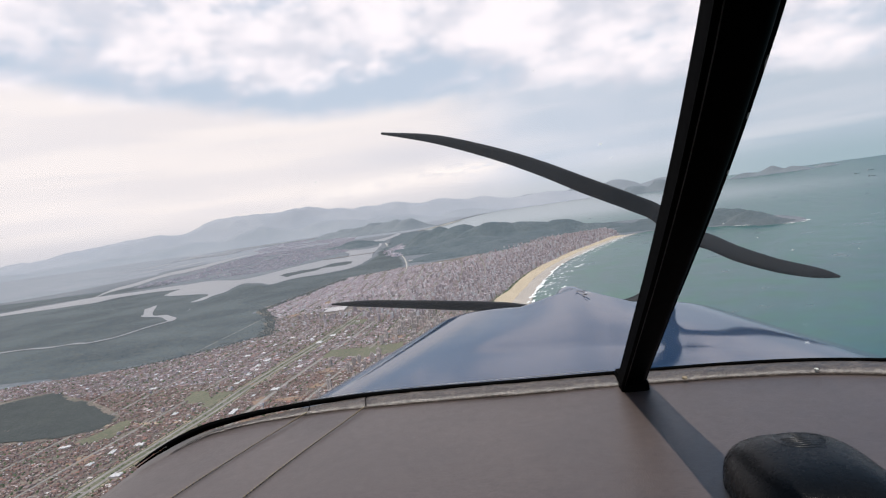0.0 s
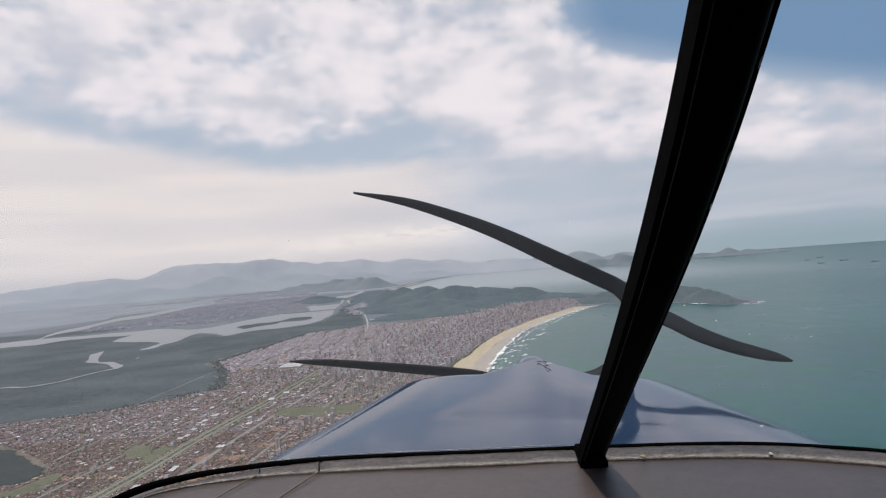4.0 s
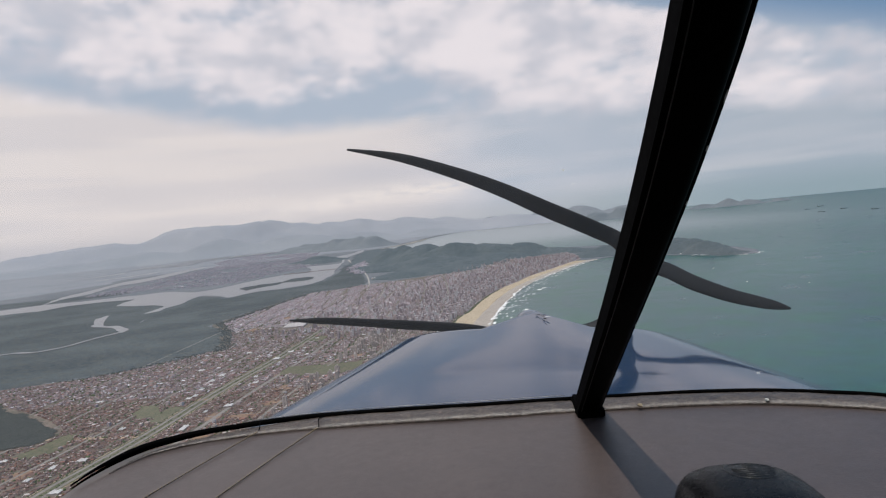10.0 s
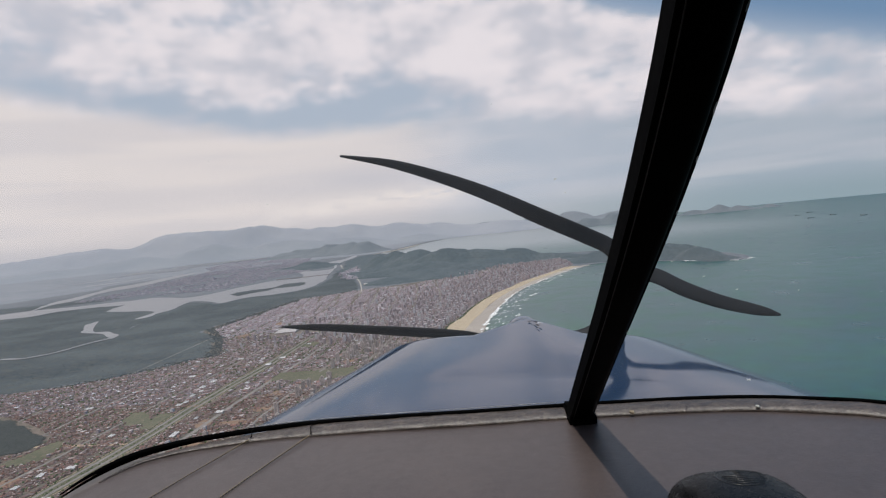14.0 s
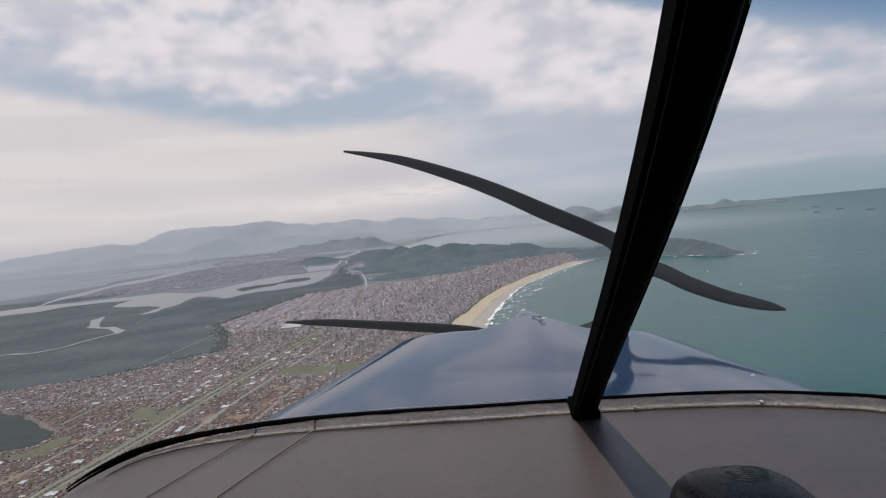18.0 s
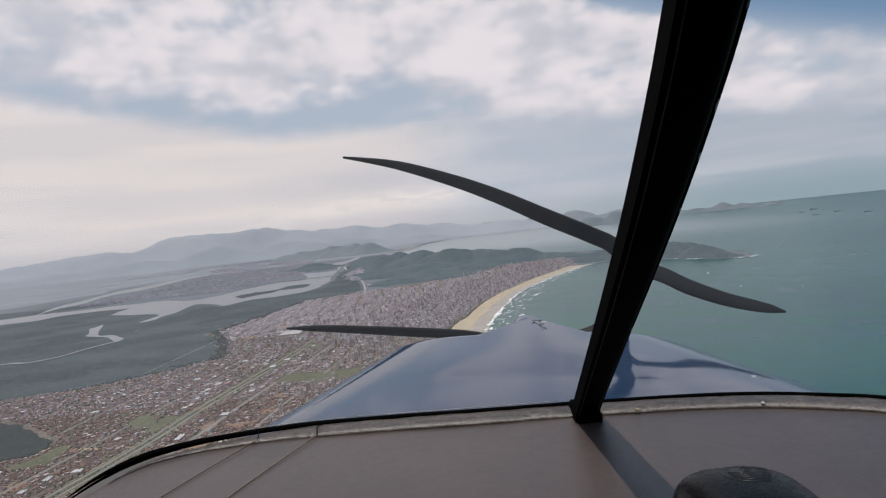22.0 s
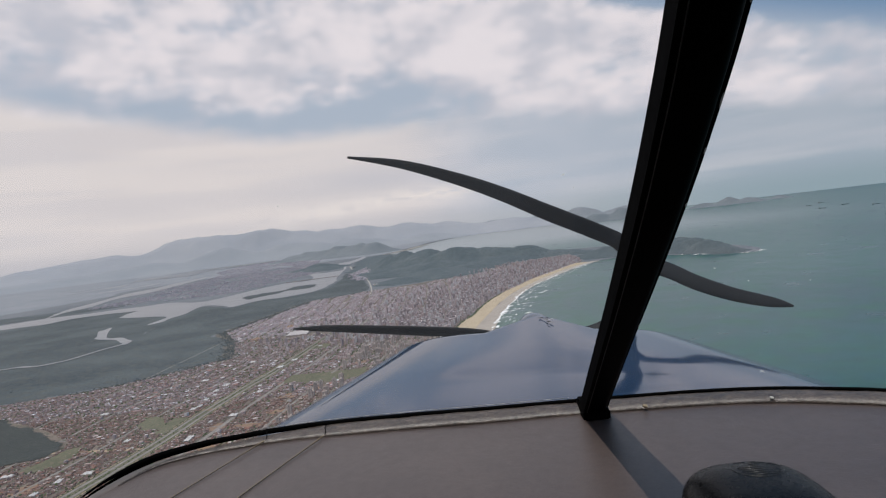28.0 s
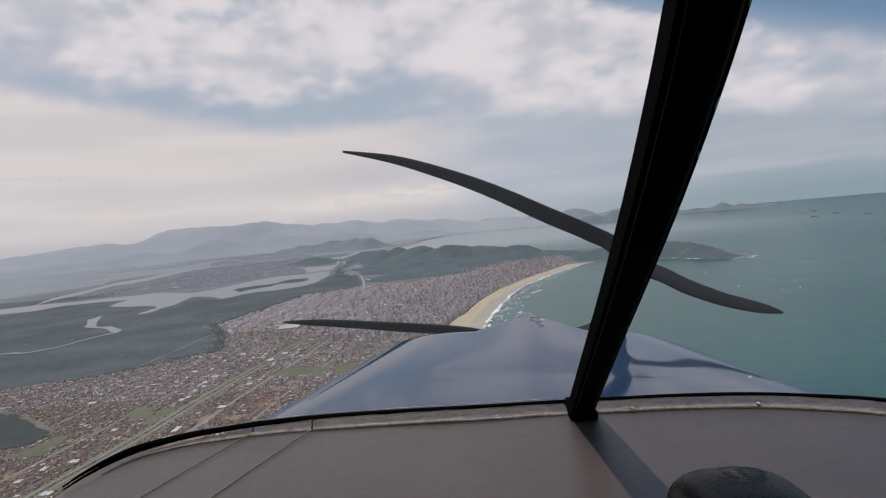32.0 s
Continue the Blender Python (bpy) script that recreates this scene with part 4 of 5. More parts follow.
def houses(name, x, y, wide, high, label, mat=TOWN):
    n = len(x)
    grow = np.where(rng.rand(n) < 0.07, rng.uniform(1.5, 2.6, n), rng.uniform(0.65, 1.1, n))
    w, l = wide * grow * rng.uniform(0.26, 0.5, n), wide * grow * rng.uniform(0.30, 0.62, n)
    h = high * rng.uniform(0.6, 1.3, n) * np.where(rng.rand(n) < 0.12, 1.9, 1)
    r = np.where(rng.rand(n) < 0.3, 0.02, high * rng.uniform(0.25, 0.5, n))
    turn = rng.normal(0.03, 0.05, n) + np.where(rng.rand(n) < 0.5, math.pi / 2, 0)
    c, s = np.cos(turn), np.sin(turn)
    base = 0.38
    vx = np.stack([-w, w, w, -w, -w, w, w, -w, 0 * w, 0 * w], 1)
    vy = np.stack([-l, -l, l, l, -l, -l, l, l, -l, l], 1)
    vz = np.stack([0 * h] * 4 + [h] * 4 + [h + r] * 2, 1) + base
    px, py = x[:, None] + vx * c[:, None] - vy * s[:, None], y[:, None] + vx * s[:, None] + vy * c[:, None]
    verts = np.stack([px, py, vz], 2).reshape(-1, 3).tolist()
    quad = [(0, 1, 5, 8, 4), (2, 3, 7, 9, 6), (1, 2, 6, 5), (3, 0, 4, 7), (5, 6, 9, 8), (7, 4, 8, 9)]
    faces = [tuple(10 * k + i for i in f) for k in range(n) for f in quad]
    return tagged(obj(name, verts, faces, mat), label, "houses", kind="stuff")


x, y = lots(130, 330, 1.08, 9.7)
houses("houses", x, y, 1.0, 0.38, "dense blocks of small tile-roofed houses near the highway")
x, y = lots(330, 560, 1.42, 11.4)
houses("houses", x, y, 1.28, 0.46, "dense blocks of small houses with brown and grey roofs", TOWN_MID_HAZE)
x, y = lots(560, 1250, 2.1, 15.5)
houses("houses", x, y, 1.9, 0.65, "far blocks of houses towards the bay", TOWN_FAR_HAZE)


def clumps(name, x, y, size, label, z=0.4, mat=LEAVES):
    """Small rounded tree crowns, uneven, in one mesh."""
    n = len(x)
    a = np.arange(6) * math.pi / 3
    ringx, ringy = np.cos(a), np.sin(a)
    r = size * rng.uniform(0.5, 1.3, (n, 1))
    jit = rng.uniform(0.7, 1.3, (n, 13))
    vx = np.concatenate([ringx * 0.8, ringx[:6] * 0.75, [0]])[None] * r * jit
    vy = np.concatenate([ringy * 0.8, ringy[:6] * 0.75, [0]])[None] * r * jit
    vz = np.concatenate([[0.15] * 6, [0.85] * 6, [1.3]])[None] * r * (0.8 + 0.2 * jit)
    verts = np.stack([x[:, None] + vx, y[:, None] + vy, z + vz], 2).reshape(-1, 3).tolist()
    fs = [(i, (i + 1) % 6, 6 + (i + 1) % 6, 6 + i) for i in range(6)] + [(6 + i, 6 + (i + 1) % 6, 12) for i in range(6)]
    faces = [tuple(13 * k + i for i in f) for k in range(n) for f in fs]
    return tagged(obj(name, verts, faces, mat, smooth=True), label, "trees", kind="stuff")


n = 14000
y = rng.uniform(130, 620, n)
x = town_edge(y) - rng.power(1.0, n) * (town_edge(y) - np.maximum(town_back(y), -420))
k = free(x, y)
clumps("street_trees", x[k], y[k], 0.55, "scattered green street and yard trees among houses")
y = rng.uniform(130, 520, 1200)
clumps("roadside_trees", highway(y) + rng.choice([-4.6, 4.6, 0.0], 1200) + rng.uniform(-0.9, 0.9, 1200) * (rng.rand(1200) < 0.9), y, 0.34, "row of green trees along the highway verge")
y = rng.uniform(396, 925, 2600)
clumps("scrub", town_back(y) + rng.normal(0.0, 4.0, 2600), y, 0.6, "ragged scrub between the town and the mangrove", 0.40, MANGROVE)
y = np.concatenate([rng.uniform(130, 700, 700)])
clumps("beach_trees", town_edge(y) + rng.uniform(-1.2, 0.6, 700), y, 0.5, "green trees along the beach promenade", 0.46)

# crowns that stand out of the swamp
n = 9000
y = 420 + 600 * rng.rand(n) ** 1.3
x = town_back(y) - rng.power(0.8, n) * 430
k = (noise_at(x, y, 45.0) > -0.55 + 0.3 * rng.rand(n)) & (x < town_back(y) - 2)
for w in WATERS:
    k &= ~in_poly(x, y, w)
for a, b in CREEK:
    k &= (x - a) ** 2 + (y - b) ** 2 > 60
clumps("mangrove_trees", x[k], y[k], 0.55, "grey-green mangrove crowns standing above the swamp", 0.02, MANGROVE)

# far houses of the settlement across the river, and across the bay
n = 40000
x, y = rng.uniform(-1750, -360, n), rng.uniform(1250, 3700, n)
k = in_poly(x, y, [(-850, 1420), (-800, 1220), (-690, 1200), (-600, 1215), (-500, 1150), (-470, 1480), (-430, 1690), (-455, 2080), (-640, 2600), (-830, 3500), (-1300, 3650), (-1180, 2820), (-1010, 2480), (-920, 1950), (-880, 1620)])
k &= np.array([noise.noise(Vector((a / 90, b / 160, 0.0))) > -0.28 for a, b in zip(x, y)])
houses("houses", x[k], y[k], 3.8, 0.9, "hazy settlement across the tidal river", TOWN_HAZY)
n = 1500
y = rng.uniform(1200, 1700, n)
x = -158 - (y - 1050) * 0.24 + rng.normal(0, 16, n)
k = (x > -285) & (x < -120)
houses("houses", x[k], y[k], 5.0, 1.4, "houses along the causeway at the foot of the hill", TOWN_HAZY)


# ---- towers ----
def tower_mesh(w, l, h, floors):
    """Body, glazing bands, roof slab and lift house of a tower, as four meshes."""
    out = []
    bm = bmesh.new()
    bmesh.ops.create_cube(bm, size=1, matrix=Matrix.Translation((0, 0, h / 2)) @ Matrix.Diagonal((w, l, h, 1)))
    for sx in (-1, 1):
        bmesh.ops.create_cube(bm, size=1, matrix=Matrix.Translation((sx * w * 0.34, -l * 0.5, h / 2)) @ Matrix.Diagonal((w * 0.2, l * 0.12, h, 1)))
    out.append(bm)
    bm = bmesh.new()
    for i in range(floors):
        z = h * (i + 0.55) / floors
        bmesh.ops.create_cube(bm, size=1, matrix=Matrix.Translation((0, 0, z)) @ Matrix.Diagonal((w * 1.012, l * 0.8, h / floors * 0.42, 1)))
        bmesh.ops.create_cube(bm, size=1, matrix=Matrix.Translation((0, 0, z)) @ Matrix.Diagonal((w * 0.42, l * 1.012, h / floors * 0.42, 1)))
    out.append(bm)
    bm = bmesh.new()
    bmesh.ops.create_cube(bm, size=1, matrix=Matrix.Translation((0, 0, h + 0.06)) @ Matrix.Diagonal((w * 1.05, l * 1.05, 0.12, 1)))
    out.append(bm)
    bm = bmesh.new()
    bmesh.ops.create_cube(bm, size=1, matrix=Matrix.Translation((w * 0.1, 0, h + 0.45)) @ Matrix.Diagonal((w * 0.4, l * 0.4, 0.7, 1)))
    out.append(bm)
    return out


def tower(w, l, h, floors):
    e = thing("apartment_building", (0, 0, 0.38), "pale concrete apartment tower with banded windows near the beach", "apartment building", "towers of the town")
    b, g, r, t = tower_mesh(w, l, h, floors)
    part("wall", b, TOWER_WALL, e, smooth=False)
    part("window_band", g, TOWER_GLASS, e, "dark glazing bands", smooth=False)
    roof = part("roof", r, TOWER_ROOF, e, smooth=False)
    part("lift_house", t, TOWER_WALL, roof, smooth=False)
    return e


protos = [tower(1.9, 2.0, 4.6, 13), tower(1.6, 2.6, 3.7, 10), tower(2.1, 1.8, 5.6, 16), tower(1.7, 1.8, 2.8, 8)]
spots = []
for _ in range(4000):
    if len(spots) >= 200:
        break
    y = rng.uniform(190, 480)
    d = rng.exponential(26) + 4 if rng.rand() < 0.5 else rng.uniform(20, 62)
    x = float(town_edge(y)) - d
    if d < 95 and bool(free(np.array(x), np.array(y))) and all((x - a) ** 2 + (y - b) ** 2 > 9 for a, b in spots):
        spots.append((x, y))
first = {}
for i, (x, y) in enumerate(spots):
    k = int(rng.choice(4, p=[0.3, 0.25, 0.2, 0.25]))
    m = pose(x, y, 0.38, 0, 0, math.degrees(rng.normal(0.06, 0.06)) + rng.choice([0, 90]))
    if k in first:
        copy_thing(protos[k], m)
    else:
        first[k] = True
        protos[k].matrix_basis = m


def far_towers(x, y, w, h, label):
    n = len(x)
    a, b = w * rng.uniform(0.35, 0.6, n), w * rng.uniform(0.35, 0.7, n)
    hh = h * rng.uniform(0.35, 1.15, n)
    turn = rng.normal(0.1, 0.1, n)
    c, s = np.cos(turn), np.sin(turn)
    sx, sy = np.array([-1, 1, 1, -1] * 2), np.array([-1, -1, 1, 1] * 2)
    vx, vy = sx[None] * a[:, None], sy[None] * b[:, None]
    vz = np.where(np.arange(8) > 3, hh[:, None], 0) + 0.38
    verts = np.stack([x[:, None] + vx * c[:, None] - vy * s[:, None], y[:, None] + vx * s[:, None] + vy * c[:, None], vz], 2).reshape(-1, 3).tolist()
    q = [(0, 1, 5, 4), (1, 2, 6, 5), (2, 3, 7, 6), (3, 0, 4, 7), (4, 5, 6, 7)]
    faces = [tuple(8 * k + i for i in f) for k in range(n) for f in q]
    return tagged(obj("apartment_towers", verts, faces, TOWERS_HAZE), label, "apartment buildings", kind="stuff")


n = 5600
y = rng.uniform(470, 1180, n)
d = 4 + rng.exponential(46, n)
x = town_edge(y) - d
k = free(x, y) & (d < 190)
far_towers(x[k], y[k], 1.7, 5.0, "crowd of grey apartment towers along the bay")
y = rng.uniform(250, 640, 260)
x = town_edge(y) - rng.uniform(30, 230, 260)
k = free(x, y)
far_towers(x[k], y[k], 1.5, 1.7, "scattered low apartment blocks among houses")


# ---- large sheds ----
def shed(x, y, w, l, h, turn, mat, label):
    e = thing("warehouse", (x, y, 0.38), label, "warehouse", "large sheds of the town")
    e.rotation_euler[2] = radians(turn)
    bm = bmesh.new()
    bmesh.ops.create_cube(bm, size=1, matrix=Matrix.Translation((0, 0, h / 2)) @ Matrix.Diagonal((w, l, h, 1)))
    part("wall", bm, TOWER_WALL, e, smooth=False)
    bays = max(2, int(w / 5))
    for i in range(bays):
        bw = w / bays
        cx = -w / 2 + bw * (i + 0.5)
        bm = bmesh.new()
        v = [bm.verts.new(p) for p in ((cx - bw / 2, -l / 2 - 0.1, h), (cx + bw / 2, -l / 2 - 0.1, h), (cx, -l / 2 - 0.1, h + 0.35),
                                       (cx - bw / 2, l / 2 + 0.1, h), (cx + bw / 2, l / 2 + 0.1, h), (cx, l / 2 + 0.1, h + 0.35))]
        for f in ((0, 1, 2), (5, 4, 3), (0, 2, 5, 3), (2, 1, 4, 5), (1, 0, 3, 4)):
            bm.faces.new([v[k] for k in f])
        part("roof", bm, mat, e, smooth=False)


shed(-164.5, 559, 19, 24, 1.4, 4, SHED_ROOF, "large white-roofed shed in the town")
shed(-126, 555, 26, 16, 1.4, 4, TOWER_ROOF, "long grey-roofed shed in the town")
for x, y, w, l, t in ((-198, 242, 4.5, 2.6, 20), (-141, 232, 2.6, 6, 4), (-139, 246, 3, 5, 4), (-160, 236, 4, 3, 2), (-134, 268, 2.6, 7, 3), (-126, 300, 4, 4, 3), (-158, 372, 3, 6, 3),
                      (-136, 410, 4, 6, 4), (-132, 430, 4, 5, 4), (-166, 440, 5, 4, 2), (-128, 345, 3, 5, 3), (-180, 392, 4, 4, 5), (-118, 520, 6, 6, 4), (-210, 330, 4, 3, 8), (-150, 205, 4, 3, 2)):
    shed(x, y, w, l, 0.8, t, METAL_ROOF, "small white metal-roofed shed beside the highway")
for _ in range(26):
    y = rng.uniform(215, 520)
    x = float(highway(y)) + rng.choice([-1, 1]) * rng.uniform(6.5, 19)
    shed(x, y, rng.uniform(1.6, 3.2), rng.uniform(1.8, 4.2), 0.7, rng.uniform(-2, 6), METAL_ROOF, "small white metal-roofed shed beside the highway")
shed(-163, 1030, 8, 8, 2, 15, METAL_ROOF, "white-roofed shed below the hill")

ribbon("beach_sand", [(-372, 2640), (-330, 2790), (-294, 2967), (-260, 3240), (-228, 3472)], [16, 24, 28, 28, 14], 1.6, PALE_ROAD, "far pale beach across the bay", "beach", n=8, amp=10, size=60)

# ---- bridge over the river ----
bridge = thing("bridge", (-366, 1408, -0.9), "long low pale concrete road bridge across the river", "bridge")
bridge.rotation_euler[2] = radians(13)
bm = bmesh.new()
bmesh.ops.create_cube(bm, size=1, matrix=Matrix.Translation((0, 0, 2.6)) @ Matrix.Diagonal((120, 3.0, 0.5, 1)))
part("deck", bm, TOWER_ROOF, bridge, smooth=False)
for sy in (-1.4, 1.4):
    bm = bmesh.new()
    bmesh.ops.create_cube(bm, size=1, matrix=Matrix.Translation((0, sy, 3.05)) @ Matrix.Diagonal((120, 0.15, 0.4, 1)))
    part("parapet", bm, TOWER_WALL, bridge, smooth=False)
for k in range(13):
    bm = bmesh.new()
    bmesh.ops.create_cube(bm, size=1, matrix=Matrix.Translation((-57 + 9.5 * k, 0, 1.1)) @ Matrix.Diagonal((0.9, 2.4, 2.6, 1)))
    part("pier", bm, TOWER_WALL, bridge, smooth=False)

# ---- surf ----
verts, faces = [], []


def foam(y0, y1, off, thin, gaps):
    """A broken line of foam along the shore."""
    prev = False
    for y in np.arange(y0, y1, 1.1):
        a = noise.noise(Vector((y / 8.0, off * 3.7, 0.0))) + 0.6 * noise.noise(Vector((y / 2.6, off * 5.1, 4.0))) + 0.35 * noise.noise(Vector((y / 1.3, off * 7.3, 2.0)))
        drift = 2.2 * noise.noise(Vector((y / 17.0, off * 2.3, 8.0)))
        w = thin * (a - gaps)
        if w > 0.05:
            reach = float(np.interp(y, [300, 700, 900, 1020], [1.25, 1.0, 0.45, 0.15]))
            x = float(shore(y)) + (off + drift) * reach + 0.8
            z = 0.46 if off < 4 else 0.12
            w *= 0.75 + 0.04 * off
            verts.extend([(x - 1.3 * w, y - 0.6 * w, z + 0.003 * (len(verts) % 7)), (x + 1.2 * w, y + 0.8 * w, z + 0.003 * (len(verts) % 7))])
            if prev:
                n = len(verts)
                faces.append((n - 4, n - 3, n - 1, n - 2))
        prev = w > 0.05


for off, thin, gaps in ((1.0, 2.0, -0.40), (3.6, 2.6, -0.08), (6.5, 2.8, 0.06), (9.5, 3.0, 0.12), (13.0, 3.2, 0.18), (17.0, 3.6, 0.20), (22.0, 3.6, 0.30), (27.0, 3.2, 0.42)):
    foam(250, 1010, off, thin, gaps)
tagged(obj("surf", verts, faces, FOAM), "broken white lines of surf along the beach", "surf", kind="stuff")
n = 60
t = rng.rand(n)
px = np.interp(t, [0, 0.5, 0.8, 1], [318, 352, 378, 398]) + rng.normal(3, 1.5, n)
py = np.interp(t, [0, 0.5, 0.8, 1], [925, 872, 850, 872]) + rng.normal(-2, 1.5, n)
verts, faces = [], []
for i in range(n):
    b = len(verts)
    r = rng.uniform(1.0, 2.6)
    for j in range(7):
        a = j * 2 * math.pi / 7
        rr = r * rng.uniform(0.5, 1.2)
        verts.append((px[i] + 1.6 * rr * math.cos(a), py[i] + rr * math.sin(a), 0.42 + 0.004 * (i % 5)))
    faces.append(tuple(range(b, b + 7)))
tagged(obj("surf", verts, faces, FOAM), "white water breaking round the rocky headland", "surf", kind="stuff")


# ---- ships at anchor ----
def ship(x, y, length, turn):
    e = thing("cargo_ship", (x, y, float(lift(math.hypot(x, y)))), "dark cargo ship at anchor off the bay", "ship", "ships at anchor")
    e.rotation_euler[2] = radians(turn)
    L, W, H = length / 2, length * 0.07, length * 0.055
    bm = bmesh.new()
    lo = [bm.verts.new((a * L, b * W, -0.3)) for a, b in ((-0.95, -0.8), (0.7, -0.8), (0.93, 0), (0.7, 0.8), (-0.95, 0.8))]
    hi = [bm.verts.new((a * L, b * W, H)) for a, b in ((-1, -1), (0.72, -1), (1, 0), (0.72, 1), (-1, 1))]
    bm.faces.new(hi)
    for i in range(5):
        bm.faces.new((lo[i], lo[(i + 1) % 5], hi[(i + 1) % 5], hi[i]))
    part("hull", bm, HULL, e, smooth=False)
    bm = bmesh.new()
    bmesh.ops.create_cube(bm, size=1, matrix=Matrix.Translation((-0.75 * L, 0, H * 1.7)) @ Matrix.Diagonal((0.2 * L, W * 1.6, H * 1.4, 1)))
    bmesh.ops.create_cube(bm, size=1, matrix=Matrix.Translation((-0.8 * L, 0, H * 2.7)) @ Matrix.Diagonal((0.07 * L, W * 0.6, H * 0.8, 1)))
    part("deckhouse", bm, SHIP_WHITE, e, smooth=False)
    for q in (-0.3, 0.1, 0.5):
        bm = bmesh.new()
        bmesh.ops.create_cube(bm, size=1, matrix=Matrix.Translation((q * L, 0, H * 1.5)) @ Matrix.Diagonal((0.02 * L, 0.02 * L, H, 1)))
        bmesh.ops.create_cube(bm, size=1, matrix=Matrix.Translation((q * L, 0, H * 1.95)) @ Matrix.Diagonal((0.16 * L, 0.015 * L, H * 0.12, 1)))
        part("crane", bm, HULL, e, smooth=False)


for x, y, l, t in ((1173, 2106, 26, 4), (1321, 2232, 28, 3), (1245, 1948, 26, 6), (1500, 2700, 30, 6), (1340, 2500, 24, 8)):
    ship(x, y, l, t)


# ---- the aircraft ----
outside = set(bpy.data.objects)
CABIN = (0.0, 0.0, ALT)
# front edge of the dash, seen from above, from the port sill to the starboard one
EDGE = [(-0.66, 0.42), (-0.615, 0.60), (-0.592, 0.72), (-0.589, 0.800), (-0.587, 0.854), (-0.575, 0.904), (-0.552, 0.945), (-0.519, 0.971), (-0.480, 0.991), (-0.437, 1.003), (-0.374, 1.018), (-0.289, 1.027), (-0.152, 1.025),
        (-0.009, 1.016), (0.155, 1.008), (0.310, 0.995), (0.418, 0.975), (0.504, 0.942), (0.577, 0.903), (0.70, 0.80), (0.80, 0.62), (0.84, 0.42)]
edge = spline(EDGE, 10)
DASH_Z = -0.340


def tube(bm, line, radius, seg=8, squash=1.0, caps=True):
    """A round bar along a line of points in space."""
    rings = []
    for i, p in enumerate(line):
        p = Vector(p)
        d = (Vector(line[min(i + 1, len(line) - 1)]) - Vector(line[max(i - 1, 0)])).normalized()
        s = d.cross(Vector((0, 0, 1)))
        s = s.normalized() if s.length > 1e-4 else Vector((1, 0, 0))
        u = s.cross(d).normalized()
        r = radius[i] if isinstance(radius, (list, np.ndarray)) else radius
        rings.append([bm.verts.new(p + s * r * math.cos(a) + u * r * squash * math.sin(a)) for a in (2 * math.pi * k / seg for k in range(seg))])
    for a, b in zip(rings, rings[1:]):
        for k in range(seg):
            bm.faces.new((a[k], a[(k + 1) % seg], b[(k + 1) % seg], b[k]))
    if caps:
        bm.faces.new(rings[0][::-1])
        bm.faces.new(rings[-1])
    return bm


def inset(line, d):
    """The line moved inward (towards the seats) by d."""
    out = []
    for i, p in enumerate(line):
        q = line[min(i + 1, len(line) - 1)] - line[max(i - 1, 0)]
        q = q / np.hypot(*q[:2])
        out.append(np.array([p[0] + q[1] * d, p[1] - q[0] * d]))
    return out


dash = thing("dashboard", CABIN, "dark grey-brown leatherette dashboard top under the windscreen", "dashboard")
# dash top: rings from the edge towards the seats, slightly crowned
bm = bmesh.new()
rows_ = []
for k in range(15):
    f = k / 14
    row_ = []
    for p, q in zip(edge, inset(edge, 0.007)):
        w = min(1.0, max(0.0, (p[0] + 0.60) / 0.10)) if p[1] > 0.87 else 0.0
        p = p + (q - p) * w
        cx, cy = 0.10, 0.20
        x, y = p[0] + (cx - p[0]) * f * 0.25, p[1] + (cy - p[1]) * f
        z = DASH_Z + 0.004 * math.sin(math.pi * min(1, f * 1.6)) - 0.02 * max(0, f - 0.55) + 0.0012 * noise.noise(Vector((x * 5, y * 5, 0)))
        row_.append(bm.verts.new((x, y, z)))
    rows_.append(row_)
for a, b in zip(rows_, rows_[1:]):
    for i in range(len(a) - 1):
        bm.faces.new((a[i + 1], a[i], b[i], b[i + 1]))
top = part("dash_top", bm, LEATHER, dash, "matt grain leatherette panel")
top.modifiers.new("thickness", "SOLIDIFY").thickness = 0.006
# rolled leather edge
fore = [p for p in edge if p[1] > 0.80 or p[0] > 0]
roll = inset([p for p in edge if p[0] > -0.585 or p[1] > 0.86], 0.0255)
run = np.concatenate([[0], np.cumsum([np.hypot(*(b - a)) for a, b in zip(roll, roll[1:])])])
where = np.arange(0, run[-1], 0.0018)
roll = [np.array([np.interp(s, run, [p[0] for p in roll]), np.interp(s, run, [p[1] for p in roll])]) for s in where]
bm = tube(bmesh.new(), [(p[0], p[1], DASH_Z + 0.0020 + 0.0008 * noise.noise(Vector((p[0] * 22, p[1] * 22, 0)))) for p in roll],
          [0.002 + 0.0225 * min(1.0, s / 0.34) ** 1.3 for s in where], 44, 0.36)
bmesh.ops.recalc_face_normals(bm, faces=bm.faces)
bm.normal_update()
for v in bm.verts:
    # pebbled grain pressed into the leather, and a few slack folds
    if v.normal.z > -0.2:
        near = noise.voronoi(v.co * 235.0)[0]
        v.co += v.normal * (0.0015 * (min(0.5, near[1] - near[0]) - 0.25) + 0.0006 * noise.noise(Vector((v.co.x * 24, v.co.y * 60, 0.3))))
part("rolled_edge", bm, TRIM, dash, "grained leather roll along the windscreen")
bm = tube(bmesh.new(), [(p[0], p[1], DASH_Z + 0.010) for p in inset(fore, 0.0065)],
          [(0.0010 + 0.0037 * min(1.0, i / 24)) * (1 - 0.3 * min(1.0, max(0.0, (p[0] + 0.3) / 0.5))) for i, p in enumerate(fore)], 8)
part("base_seal", bm, RUBBER, dash, "black rubber seal")
bm = tube(bmesh.new(), [(p[0], p[1], DASH_Z + 0.0150) for p in inset([p for p in fore if -0.42 < p[0] < 0.13], 0.0035)], 0.0006, 6)
